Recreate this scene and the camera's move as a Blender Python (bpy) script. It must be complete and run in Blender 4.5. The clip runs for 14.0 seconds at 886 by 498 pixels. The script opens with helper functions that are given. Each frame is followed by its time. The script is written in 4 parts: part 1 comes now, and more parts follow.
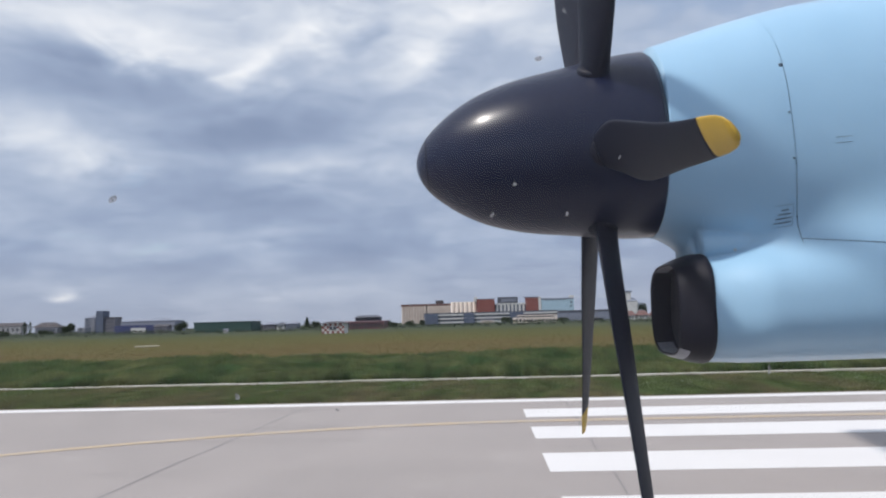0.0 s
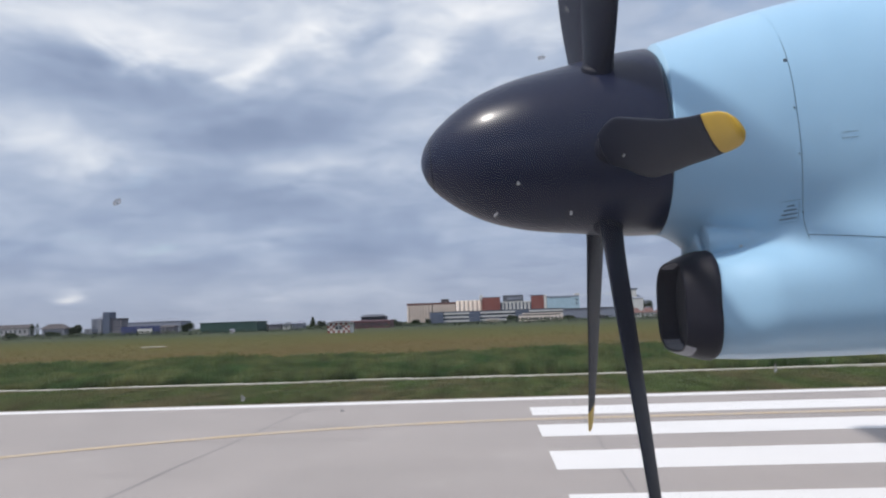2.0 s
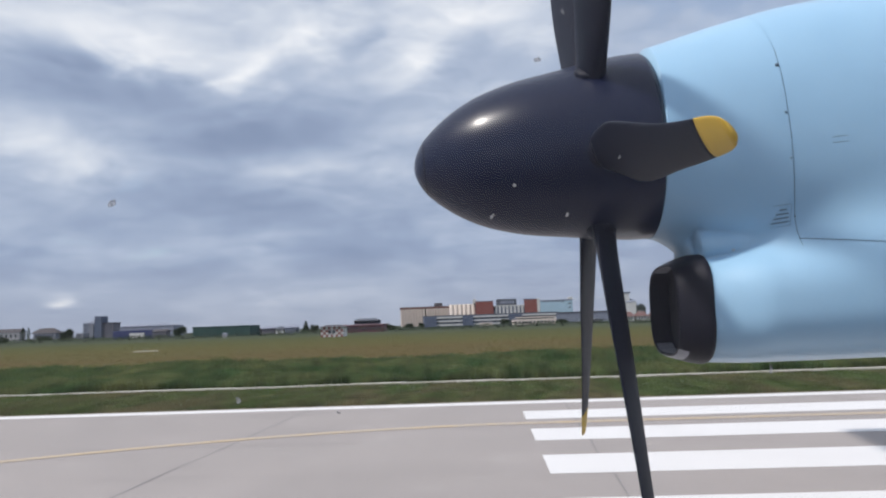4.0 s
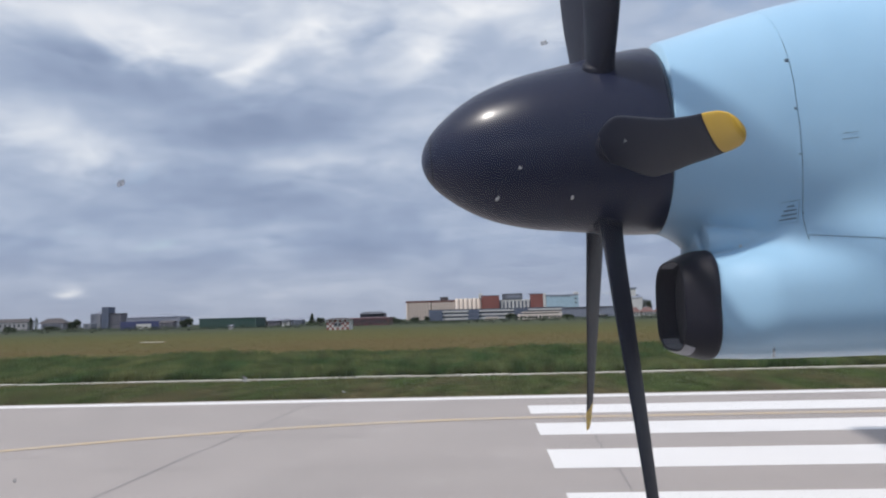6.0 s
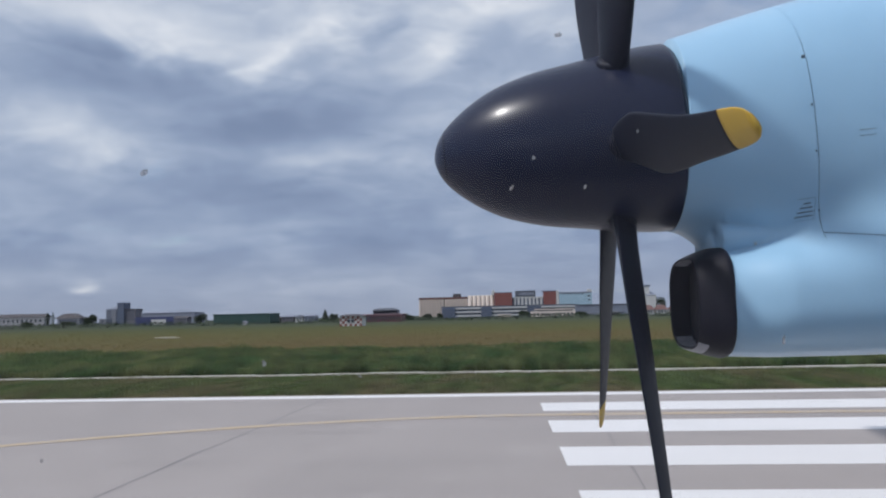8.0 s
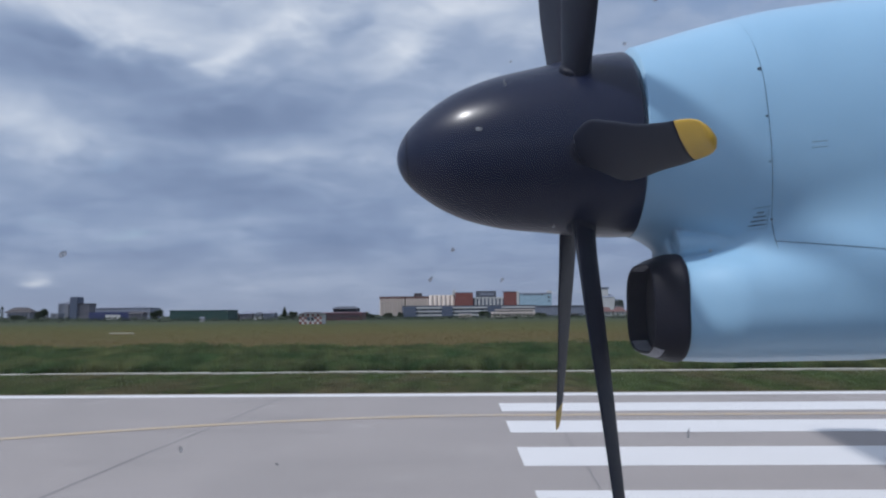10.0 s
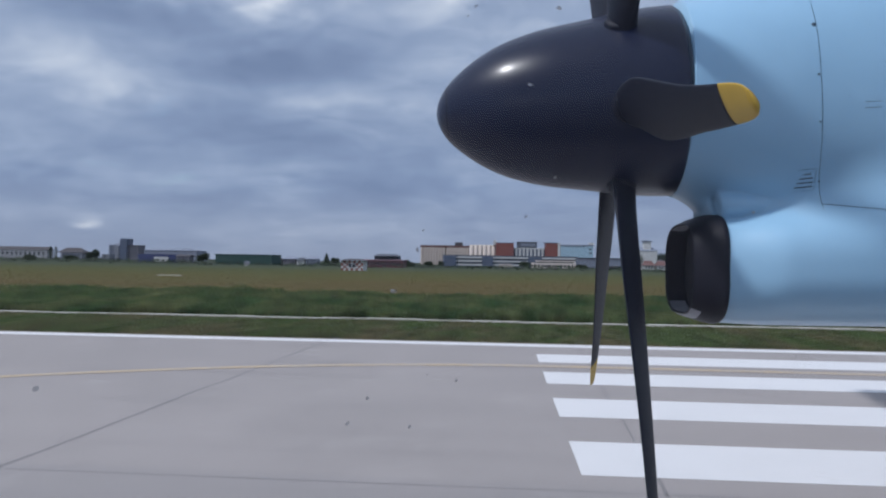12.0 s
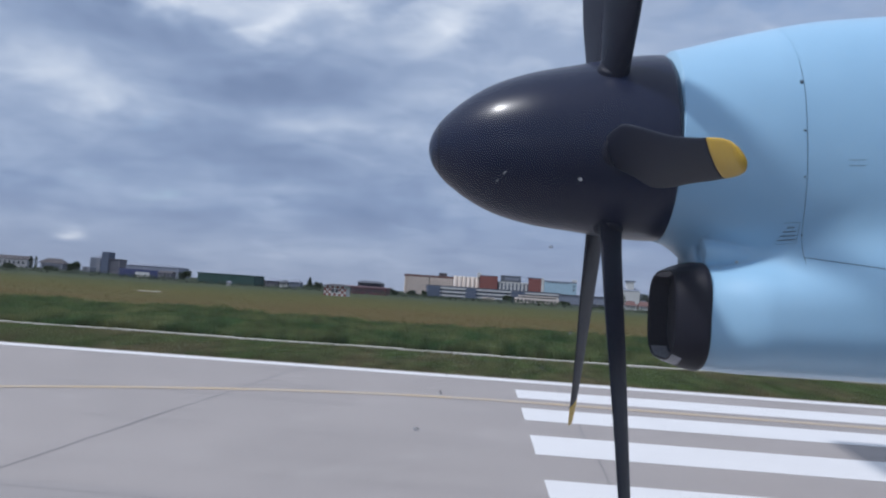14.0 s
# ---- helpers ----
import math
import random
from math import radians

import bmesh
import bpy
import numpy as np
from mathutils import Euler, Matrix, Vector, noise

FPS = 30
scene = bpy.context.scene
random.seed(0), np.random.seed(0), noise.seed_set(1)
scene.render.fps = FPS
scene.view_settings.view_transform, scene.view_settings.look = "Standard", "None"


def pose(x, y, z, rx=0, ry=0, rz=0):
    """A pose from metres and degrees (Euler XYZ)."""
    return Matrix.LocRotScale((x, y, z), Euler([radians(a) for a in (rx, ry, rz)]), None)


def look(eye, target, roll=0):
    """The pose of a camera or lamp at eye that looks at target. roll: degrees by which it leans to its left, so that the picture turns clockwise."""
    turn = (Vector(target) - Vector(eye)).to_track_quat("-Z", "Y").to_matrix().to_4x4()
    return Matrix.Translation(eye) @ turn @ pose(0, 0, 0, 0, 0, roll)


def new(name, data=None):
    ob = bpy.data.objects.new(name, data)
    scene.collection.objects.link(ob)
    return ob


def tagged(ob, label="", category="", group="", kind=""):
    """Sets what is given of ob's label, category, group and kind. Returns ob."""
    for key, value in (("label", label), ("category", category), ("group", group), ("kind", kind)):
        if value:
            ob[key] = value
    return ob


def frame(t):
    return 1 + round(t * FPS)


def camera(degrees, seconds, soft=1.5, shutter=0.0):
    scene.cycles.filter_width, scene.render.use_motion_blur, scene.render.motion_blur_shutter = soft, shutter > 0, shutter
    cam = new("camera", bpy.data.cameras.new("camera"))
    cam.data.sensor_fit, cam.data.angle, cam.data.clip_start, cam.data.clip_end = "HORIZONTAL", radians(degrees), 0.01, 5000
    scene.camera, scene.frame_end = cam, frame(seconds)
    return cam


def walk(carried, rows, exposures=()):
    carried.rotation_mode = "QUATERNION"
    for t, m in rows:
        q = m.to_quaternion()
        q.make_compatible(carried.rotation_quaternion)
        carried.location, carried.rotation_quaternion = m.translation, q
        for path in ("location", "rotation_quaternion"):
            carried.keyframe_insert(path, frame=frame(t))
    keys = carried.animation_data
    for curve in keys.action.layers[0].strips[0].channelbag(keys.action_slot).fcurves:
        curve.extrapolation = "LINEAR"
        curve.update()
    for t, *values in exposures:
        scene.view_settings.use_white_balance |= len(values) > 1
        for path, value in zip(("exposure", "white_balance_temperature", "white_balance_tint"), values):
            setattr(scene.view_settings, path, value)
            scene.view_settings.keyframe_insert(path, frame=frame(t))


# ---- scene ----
cam = camera(60.5, 14.0, 2.1)
PATH = [
    (0, (-0.01909, 0.19429, 2.56846), (-0.11986, 2.18279, 2.75744), -1.56),
    (0.5, (-0.01936, 0.19426, 2.56817), (-0.13225, 2.1821, 2.75722), -1.54),
    (1, (-0.02005, 0.19408, 2.5674), (-0.15324, 2.18096, 2.75339), -1.30),
    (1.5, (-0.01953, 0.19455, 2.56847), (-0.13692, 2.18236, 2.75501), -1.74),
    (2, (-0.01899, 0.19434, 2.56861), (-0.1332, 2.1824, 2.75455), -1.98),
    (2.5, (-0.01886, 0.19414, 2.56847), (-0.12323, 2.18213, 2.76087), -2.06),
    (3, (-0.01916, 0.19438, 2.56853), (-0.11761, 2.18231, 2.76452), -2.12),
    (5.5, (-0.01933, 0.19434, 2.56751), (-0.11917, 2.18278, 2.75767), -1.77),
    (6, (-0.01922, 0.19399, 2.56711), (-0.13259, 2.18263, 2.74726), -1.49),
    (6.5, (-0.01923, 0.19333, 2.56685), (-0.1403, 2.18198, 2.74185), -1.63),
    (7, (-0.01962, 0.19281, 2.56609), (-0.16914, 2.17956, 2.7407), -1.28),
    (9.5, (-0.01867, 0.19212, 2.5661), (-0.16114, 2.18159, 2.71347), -1.24),
    (9.8, (-0.01738, 0.19118, 2.57007), (-0.1263, 2.18436, 2.69408), -1.03),
    (10, (-0.01469, 0.19062, 2.57529), (-0.06205, 2.18286, 2.74486), -0.46),
    (10.2, (-0.01374, 0.19165, 2.57875), (-0.04953, 2.18077, 2.78401), -0.73),
    (10.3, (-0.011, 0.195, 2.579), (-0.063, 2.184, 2.783), 0.8),
    (10.5, (-0.01091, 0.18217, 2.57892), (-0.1222, 2.16861, 2.78304), -0.86),
    (10.8, (-0.00252, 0.18146, 2.59076), (-0.01378, 2.16766, 2.82501), -1.71),
    (11, (0.00134, 0.17583, 2.60374), (-0.00015, 2.16165, 2.84141), -2.56),
    (11.2, (0.00233, 0.18803, 2.60136), (-0.00061, 2.18168, 2.76064), -2.73),
    (11.3, (0.003, 0.191, 2.594), (-0.025, 2.189, 2.694), -4.4),
    (11.5, (-0.00158, 0.18493, 2.59544), (-0.11019, 2.18133, 2.64644), -3.69),
    (11.7, (-0.00155, 0.17591, 2.59895), (-0.10856, 2.17063, 2.69712), 0.03),
    (12, (0.0002, 0.18013, 2.59823), (-0.15512, 2.17376, 2.63433), 0.91),
    (12.2, (-0.00557, 0.17883, 2.61045), (-0.1491, 2.17323, 2.5683), 4.83),
    (12.5, (-0.00036, 0.1747, 2.60662), (-0.13391, 2.16763, 2.5047), 2.81),
    (12.8, (0.0007, 0.17421, 2.63682), (-0.13113, 2.169, 2.57828), 4.09),
    (13, (0.0119, 0.16262, 2.6172), (-0.14404, 2.15632, 2.58849), 3.86),
    (13.2, (0.0018, 0.18489, 2.62566), (-0.18834, 2.17545, 2.5864), 4.11),
    (13.5, (0.00405, 0.17222, 2.61445), (-0.11186, 2.16871, 2.63812), 4.54),
    (13.8, (-0.00385, 0.16578, 2.62838), (-0.11568, 2.15944, 2.74162), 2.57),
    (14, (-0.00487, 0.17093, 2.61243), (-0.1233, 2.16399, 2.7294), 3.81),
]
walk(cam, [(t, look(eye, target, roll)) for t, eye, target, roll in PATH],
     ((0.0, 0.12, 6600, 12), (6.0, 0.08, 6600, 12), (7.2, -0.04, 6450, 12), (9.4, -0.28, 6050, 12), (12.8, -0.29, 5900, 12), (14.0, -0.15, 5950, 12)))

# dirt on the window: across, up, half size
SPECKS = (
    (-0.05693, 2.58192, 0.00050), (-0.01791, 2.57889, 0.00042), (-0.01556, 2.58197, 0.00028), (-0.01262, 2.59481, 0.00050), (-0.00985, 2.59975, 0.00038),
    (0.00301, 2.60382, 0.00032), (-0.01044, 2.57876, 0.00026), (-0.04388, 2.56150, 0.00050), (0.00828, 2.56290, 0.00050), (-0.03385, 2.56004, 0.00024),
    (0.00320, 2.61940, 0.00030), (0.00650, 2.62850, 0.00042), (0.00641, 2.60855, 0.00036), (-0.00335, 2.62875, 0.00034),
    (-0.00425, 2.62765, 0.00022), (-0.00500, 2.58432, 0.00022), (-0.00841, 2.58494, 0.00018), (-0.06754, 2.55181, 0.00030), (-0.00919, 2.60205, 0.00020), (0.04429, 2.57625, 0.00030),
)

# ---------------------------------------------------------------- light
world = bpy.data.worlds.new("sky")
scene.world = world
world.use_nodes = True


class Net:
    """Short way to write node trees."""

    def __init__(self, tree):
        self.t = tree
        tree.nodes.clear()

    def node(self, kind, props=None, **ins):
        n = self.t.nodes.new(kind)
        for k, v in (props or {}).items():
            setattr(n, k, v)
        for k, v in ins.items():
            key = int(k[1:]) if k[0] == "i" and k[1:].isdigit() else k.replace("_", " ")
            self.put(n.inputs[key], v)
        return n

    def put(self, socket, v):
        if isinstance(v, bpy.types.NodeSocket):
            self.t.links.new(v, socket)
        elif isinstance(v, bpy.types.Node):
            self.t.links.new(v.outputs[0], socket)
        else:
            socket.default_value = v

    def math(self, op, a, b=0.0, c=0.0, clamp=False):
        return self.node("ShaderNodeMath", {"operation": op, "use_clamp": clamp}, i0=a, i1=b, i2=c).outputs[0]

    def ramp(self, fac, stops):
        n = self.node("ShaderNodeValToRGB", None, Fac=fac)
        el = n.color_ramp.elements
        while len(el) < len(stops):
            el.new(0.5)
        for e, (p, c) in zip(el, stops):
            e.position = p
            e.color = (*c, 1.0) if isinstance(c, tuple) else (c, c, c, 1.0)
        return n.outputs[0]

    def mix(self, fac, a, b, blend="MIX"):
        n = self.t.nodes.new("ShaderNodeMix")
        n.data_type, n.blend_type = "RGBA", blend
        self.put(n.inputs[0], fac)
        for s, v in ((n.inputs[6], a), (n.inputs[7], b)):
            self.put(s, (*v, 1.0) if isinstance(v, tuple) and len(v) == 3 else v)
        return n.outputs[2]

    def noise(self, vector, scale, detail=4.0, rough=0.55, distort=0.0):
        return self.node("ShaderNodeTexNoise", None, Vector=vector, Scale=scale, Detail=detail, Roughness=rough, Distortion=distort).outputs[0]


SUN_WAY = Vector((-0.54, -0.29, 0.79)).normalized()      # from the ground towards the sun
SUN_ELEV = math.asin(SUN_WAY.z)
SUN_ROT = math.atan2(SUN_WAY.x, SUN_WAY.y)

w = Net(world.node_tree)
sky = w.node("ShaderNodeTexSky", {"sky_type": "NISHITA", "sun_disc": False, "sun_elevation": SUN_ELEV, "sun_rotation": SUN_ROT})
way = w.node("ShaderNodeTexCoord").outputs["Generated"]
sep = w.node("ShaderNodeSeparateXYZ", None, Vector=way)
wx, wy, wz = sep.outputs
flat = w.math("SQRT", w.math("ADD", w.math("MULTIPLY", wx, wx), w.math("MULTIPLY", wy, wy)))
u = w.math("ARCTAN2", wx, wy)                                   # bearing
v = w.math("DIVIDE", wz, w.math("MAXIMUM", flat, 0.05))        # slope of the elevation
lift = w.math("ADD", w.math("MAXIMUM", wz, 0.0), 0.13)
deck = w.node("ShaderNodeCombineXYZ", None, X=w.math("DIVIDE", wx, lift), Y=w.math("DIVIDE", wy, lift), Z=0.0).outputs[0]
big = w.noise(deck, 1.1, 6.0, 0.55, 0.6)
streak = w.node("ShaderNodeMapping", None, Vector=deck, Scale=(0.8, 2.1, 1.0), Rotation=(0.0, 0.0, 0.45)).outputs[0]
fine = w.noise(streak, 2.3, 8.0, 0.6, 0.8)
face = w.node("ShaderNodeCombineXYZ", None, X=u, Y=w.math("MULTIPLY", v, 2.2), Z=0.0).outputs[0]
wisp = w.noise(face, 9.0, 6.0, 0.55, 0.9)
wob = w.math("MULTIPLY", w.math("SUBTRACT", wisp, 0.5), 0.10)
uu = w.math("ADD", u, wob)
vv = w.math("ADD", v, w.math("MULTIPLY", w.math("SUBTRACT", w.noise(face, 7.0, 5.0, 0.55, 0.5), 0.5), 0.06))

# cloud masses over the field: bearing, slope, half width, half height, lean, brightness
CLOUDS = (
    (-0.472, 0.366, 0.193, 0.033, -0.10, 0.42), (-0.254, 0.373, 0.082, 0.026, 0.67, 0.30), (-0.309, 0.322, 0.030, 0.019, 0.40, 0.25), (-0.062, 0.362, 0.045, 0.033, 0.20, 0.35),
    (0.009, 0.418, 0.112, 0.030, 0.00, 0.30), (-0.550, 0.241, 0.052, 0.030, 0.00, 0.28), (-0.495, 0.201, 0.067, 0.030, 0.20, 0.28), (-0.471, 0.305, 0.149, 0.033, -0.05, -0.45),
    (-0.295, 0.251, 0.112, 0.033, 0.15, -0.50), (-0.145, 0.390, 0.045, 0.019, 0.70, -0.25), (-0.259, 0.215, 0.193, 0.013, 0.00, 0.15), (-0.309, 0.158, 0.171, 0.030, 0.00, -0.28),
    (-0.281, 0.118, 0.037, 0.011, 0.10, 0.18), (-0.509, 0.040, 0.015, 0.009, 0.10, 0.68), (-0.217, 0.040, 0.134, 0.019, 0.00, 0.12), (-0.151, 0.091, 0.089, 0.030, 0.00, -0.15),
)
shape = None
for u0, v0, a, b, lean, amount in CLOUDS:
    du = w.math("SUBTRACT", uu, u0)
    dv = w.math("SUBTRACT", w.math("SUBTRACT", vv, v0), w.math("MULTIPLY", du, lean))
    q = w.math("ADD", w.math("POWER", w.math("ABSOLUTE", w.math("DIVIDE", du, a)), 2.0), w.math("POWER", w.math("ABSOLUTE", w.math("DIVIDE", dv, b)), 2.0))
    g = w.math("MULTIPLY", w.math("EXPONENT", w.math("MULTIPLY", q, -1.0)), amount)
    shape = g if shape is None else w.math("ADD", shape, g)
puff = w.math("ADD", w.math("MULTIPLY", w.noise(face, 7.0, 6.0, 0.52, 0.5), 0.7), w.math("MULTIPLY", w.noise(face, 17.0, 5.0, 0.5, 0.9), 0.3))
body = w.math("ADD", w.math("MULTIPLY", w.math("SUBTRACT", big, 0.5), 0.25), w.math("ADD", w.math("MULTIPLY", w.math("SUBTRACT", fine, 0.5), 0.12), w.math("MULTIPLY", w.math("SUBTRACT", puff, 0.5), 1.15)))
slope = w.math("MULTIPLY", w.math("SUBTRACT", w.math("MINIMUM", v, 0.5), 0.27), 0.80)          # darker cloud bases low down
band = w.node("ShaderNodeCombineXYZ", None, X=u, Y=w.math("MULTIPLY", v, 5.5), Z=3.0).outputs[0]
low = w.math("MULTIPLY", w.math("SUBTRACT", w.noise(band, 6.0, 7.0, 0.6, 0.6), 0.5), w.ramp(v, ((0.02, 0.75), (0.30, 0.1))))      # flat streaks near the horizon
level = w.math("ADD", w.math("ADD", w.math("ADD", 0.50, slope), w.math("ADD", body, low)), shape, clamp=True)
cloud = w.ramp(level, ((0.0, (2.4, 3.1, 4.55)), (0.28, (3.15, 3.95, 5.5)), (0.52, (4.3, 5.12, 6.55)), (0.76, (6.25, 6.9, 7.9)), (1.0, (8.5, 8.85, 9.35))))
hole = w.math("ADD", w.math("POWER", w.math("ABSOLUTE", w.math("DIVIDE", w.math("SUBTRACT", uu, 0.37), 0.20)), 2.0), w.math("POWER", w.math("ABSOLUTE", w.math("DIVIDE", w.math("SUBTRACT", vv, 0.44), 0.08)), 2.0))
hole = w.math("MULTIPLY", w.math("EXPONENT", w.math("MULTIPLY", hole, -1.0)), w.ramp(wisp, ((0.32, 0.0), (0.58, 1.0))))
gap = w.math("MAXIMUM", w.math("MULTIPLY", w.ramp(w.noise(deck, 0.9, 5.0, 0.55, 0.3), ((0.62, 0.0), (0.74, 1.0))), 0.6), w.math("MULTIPLY", hole, 0.85))
hazed = w.mix(w.ramp(v, ((0.0, 0.55), (0.10, 0.0))), w.mix(gap, cloud, w.mix(1.0, sky.outputs[0], (1.5, 1.5, 1.5), "MULTIPLY")), (4.0, 4.25, 5.0))
bg = w.node("ShaderNodeBackground", None, Color=hazed, Strength=0.1)
w.node("ShaderNodeOutputWorld", None, Surface=bg)

sun = new("sun", bpy.data.lights.new("sun", "SUN"))
sun.data.energy, sun.data.angle, sun.data.color = 3.1, radians(4.0), (1.0, 0.955, 0.89)
sun.matrix_world = look(SUN_WAY * 200, (0, 0, 0))

# ---------------------------------------------------------------- materials


def material(name, colour, rough=0.6, second=None, scale=4.0, amount=0.5, grain=0.0, grain_scale=60.0, bump=0.0, metal=0.0, spec=0.5, coat=0.0, coat_rough=0.12, island=0.0, stretch=(1, 1, 1)):
    """A surface with a large blotchy change towards `second`, a fine grain and a slight relief."""
    m = bpy.data.materials.new(name)
    m.use_nodes = True
    n = Net(m.node_tree)
    at = n.node("ShaderNodeTexCoord").outputs["Object"]
    at = n.node("ShaderNodeMapping", None, Vector=at, Scale=stretch).outputs[0]
    blot = n.noise(at, scale, 5.0, 0.6, 0.4)
    dust = n.noise(at, grain_scale, 3.0, 0.6)
    second = second or tuple(c * 0.75 for c in colour)
    c = n.mix(n.math("MULTIPLY", n.ramp(blot, ((0.35, 0.0), (0.68, 1.0))), amount), colour, second)
    if grain:
        c = n.mix(grain, c, n.ramp(dust, ((0.25, 0.25), (0.75, 1.0))), "MULTIPLY")
    if island:
        r = n.node("ShaderNodeNewGeometry").outputs["Random Per Island"]
        c = n.mix(island, c, n.ramp(r, ((0.0, 0.35), (1.0, 1.5))), "MULTIPLY")
    p = n.node("ShaderNodeBsdfPrincipled", None, Base_Color=c, Metallic=metal)
    n.put(p.inputs["Roughness"], n.math("ADD", rough, n.math("MULTIPLY", n.math("SUBTRACT", blot, 0.5), 0.15)))
    p.inputs["Specular IOR Level"].default_value = spec
    p.inputs["Coat Weight"].default_value = coat
    p.inputs["Coat Roughness"].default_value = coat_rough
    if bump:
        n.put(p.inputs["Normal"], n.node("ShaderNodeBump", None, Strength=bump, Distance=0.01, Height=dust))
    n.node("ShaderNodeOutputMaterial", None, Surface=p)
    return m


M = {}
M["blue_paint"] = material("blue_paint", (0.345, 0.575, 0.785), 0.40, (0.285, 0.495, 0.70), 2.6, 0.75, 0.07, 45, 0.0, coat=0.3)
M["black_paint"] = material("black_paint", (0.006, 0.010, 0.034), 0.34, (0.009, 0.013, 0.040), 3.0, 0.6, 0.1, 150, 0.0, spec=0.20, coat=0.25, coat_rough=0.20)
M["blade"] = material("blade_composite", (0.006, 0.008, 0.020), 0.5, (0.011, 0.013, 0.026), 6.0, 0.6, 0.2, 120, 0.02, spec=0.2)
M["yellow"] = material("yellow_paint", (0.62, 0.40, 0.04), 0.5, (0.5, 0.3, 0.03), 8.0, 0.5)
M["rubber"] = material("intake_boot", (0.006, 0.006, 0.013), 0.52, (0.013, 0.012, 0.022), 7.0, 0.7, 0.1, 90, 0.02, spec=0.22)
M["lip"] = material("worn_lip_metal", (0.32, 0.33, 0.37), 0.5, (0.18, 0.18, 0.21), 14.0, 0.7, 0.15, 80, 0.02)
M["lip_pale"] = material("pale_lip_metal", (0.44, 0.45, 0.50), 0.5, (0.24, 0.25, 0.28), 22.0, 0.7, 0.15, 80, 0.02)
# near-black that stands for shade in the mouths it closes
M["duct"] = material("duct_shade", (0.008, 0.008, 0.013), 0.7, (0.014, 0.013, 0.018), 9.0, 0.5)
M["steel"] = material("bare_steel", (0.45, 0.46, 0.48), 0.35, (0.3, 0.3, 0.32), 10.0, 0.5, metal=0.9)
M["seam"] = material("seam_dark", (0.05, 0.085, 0.125), 0.6, (0.03, 0.05, 0.08), 12.0, 0.6)
M["seam_pale"] = material("seam_filled", (0.20, 0.36, 0.50), 0.6, (0.16, 0.30, 0.43), 12.0, 0.6)
M["ink"] = material("placard_ink", (0.09, 0.13, 0.18), 0.6, (0.16, 0.24, 0.33), 40.0, 0.5)
M["white_paint"] = material("white_paint", (0.75, 0.75, 0.76), 0.35, (0.66, 0.67, 0.69), 1.5, 0.5)


LANE_EDGE = 9.3          # the middle lane is paved a little darker


def concrete():
    m = bpy.data.materials.new("runway_concrete")
    m.use_nodes = True
    n = Net(m.node_tree)
    at = n.node("ShaderNodeTexCoord").outputs["Object"]
    blot = n.noise(at, 0.16, 6.0, 0.6, 0.8)
    drag = n.node("ShaderNodeMapping", None, Vector=at, Scale=(0.05, 0.9, 1.0)).outputs[0]
    tyre = n.noise(drag, 1.0, 5.0, 0.6, 0.3)
    sand = n.noise(at, 38.0, 4.0, 0.65)
    worn = n.noise(at, 0.9, 7.0, 0.65, 1.2)
    c = n.mix(n.ramp(blot, ((0.3, 0.0), (0.7, 1.0))), (0.375, 0.341, 0.332), (0.325, 0.298, 0.291))
    c = n.mix(n.math("MULTIPLY", n.ramp(tyre, ((0.52, 0.0), (0.75, 1.0))), 0.30), c, (0.22, 0.205, 0.20))
    c = n.mix(n.math("MULTIPLY", n.ramp(worn, ((0.50, 0.0), (0.72, 1.0))), 0.22), c, (0.24, 0.22, 0.215))
    lane = n.math("ADD", n.node("ShaderNodeSeparateXYZ", None, Vector=at).outputs[1], n.math("MULTIPLY", n.math("SUBTRACT", tyre, 0.5), 1.2))
    c = n.mix(n.math("MULTIPLY", n.ramp(n.math("SUBTRACT", LANE_EDGE, lane), ((0.0, 0.0), (0.35, 1.0))), 0.30), c, (0.25, 0.24, 0.245))
    pale = n.noise(at, 0.55, 6.0, 0.6, 0.9)
    c = n.mix(n.math("MULTIPLY", n.ramp(pale, ((0.55, 0.0), (0.72, 1.0))), 0.30), c, (0.47, 0.435, 0.425))
    c = n.mix(0.16, c, n.ramp(sand, ((0.3, 0.3), (0.7, 1.0))), "MULTIPLY")
    p = n.node("ShaderNodeBsdfPrincipled", None, Base_Color=c, Roughness=0.85)
    p.inputs["Specular IOR Level"].default_value = 0.25
    n.put(p.inputs["Normal"], n.node("ShaderNodeBump", None, Strength=0.15, Distance=0.01, Height=sand))
    n.node("ShaderNodeOutputMaterial", None, Surface=p)
    return m


def worn_marking(name, colour, under, wear):
    m = bpy.data.materials.new(name)
    m.use_nodes = True
    n = Net(m.node_tree)
    at = n.node("ShaderNodeTexCoord").outputs["Object"]
    chip = n.noise(at, 14.0, 6.0, 0.7, 0.3)
    patch = n.noise(at, 0.8, 5.0, 0.6, 0.5)
    k = n.math("ADD", n.math("MULTIPLY", chip, 0.6), n.math("MULTIPLY", patch, 0.4))
    c = n.mix(n.ramp(k, ((wear, 0.0), (wear + 0.12, 1.0))), colour, under)
    c = n.mix(0.25, c, n.ramp(patch, ((0.3, 0.7), (0.7, 1.0))), "MULTIPLY")
    p = n.node("ShaderNodeBsdfPrincipled", None, Base_Color=c, Roughness=0.7)
    n.node("ShaderNodeOutputMaterial", None, Surface=p)
    return m


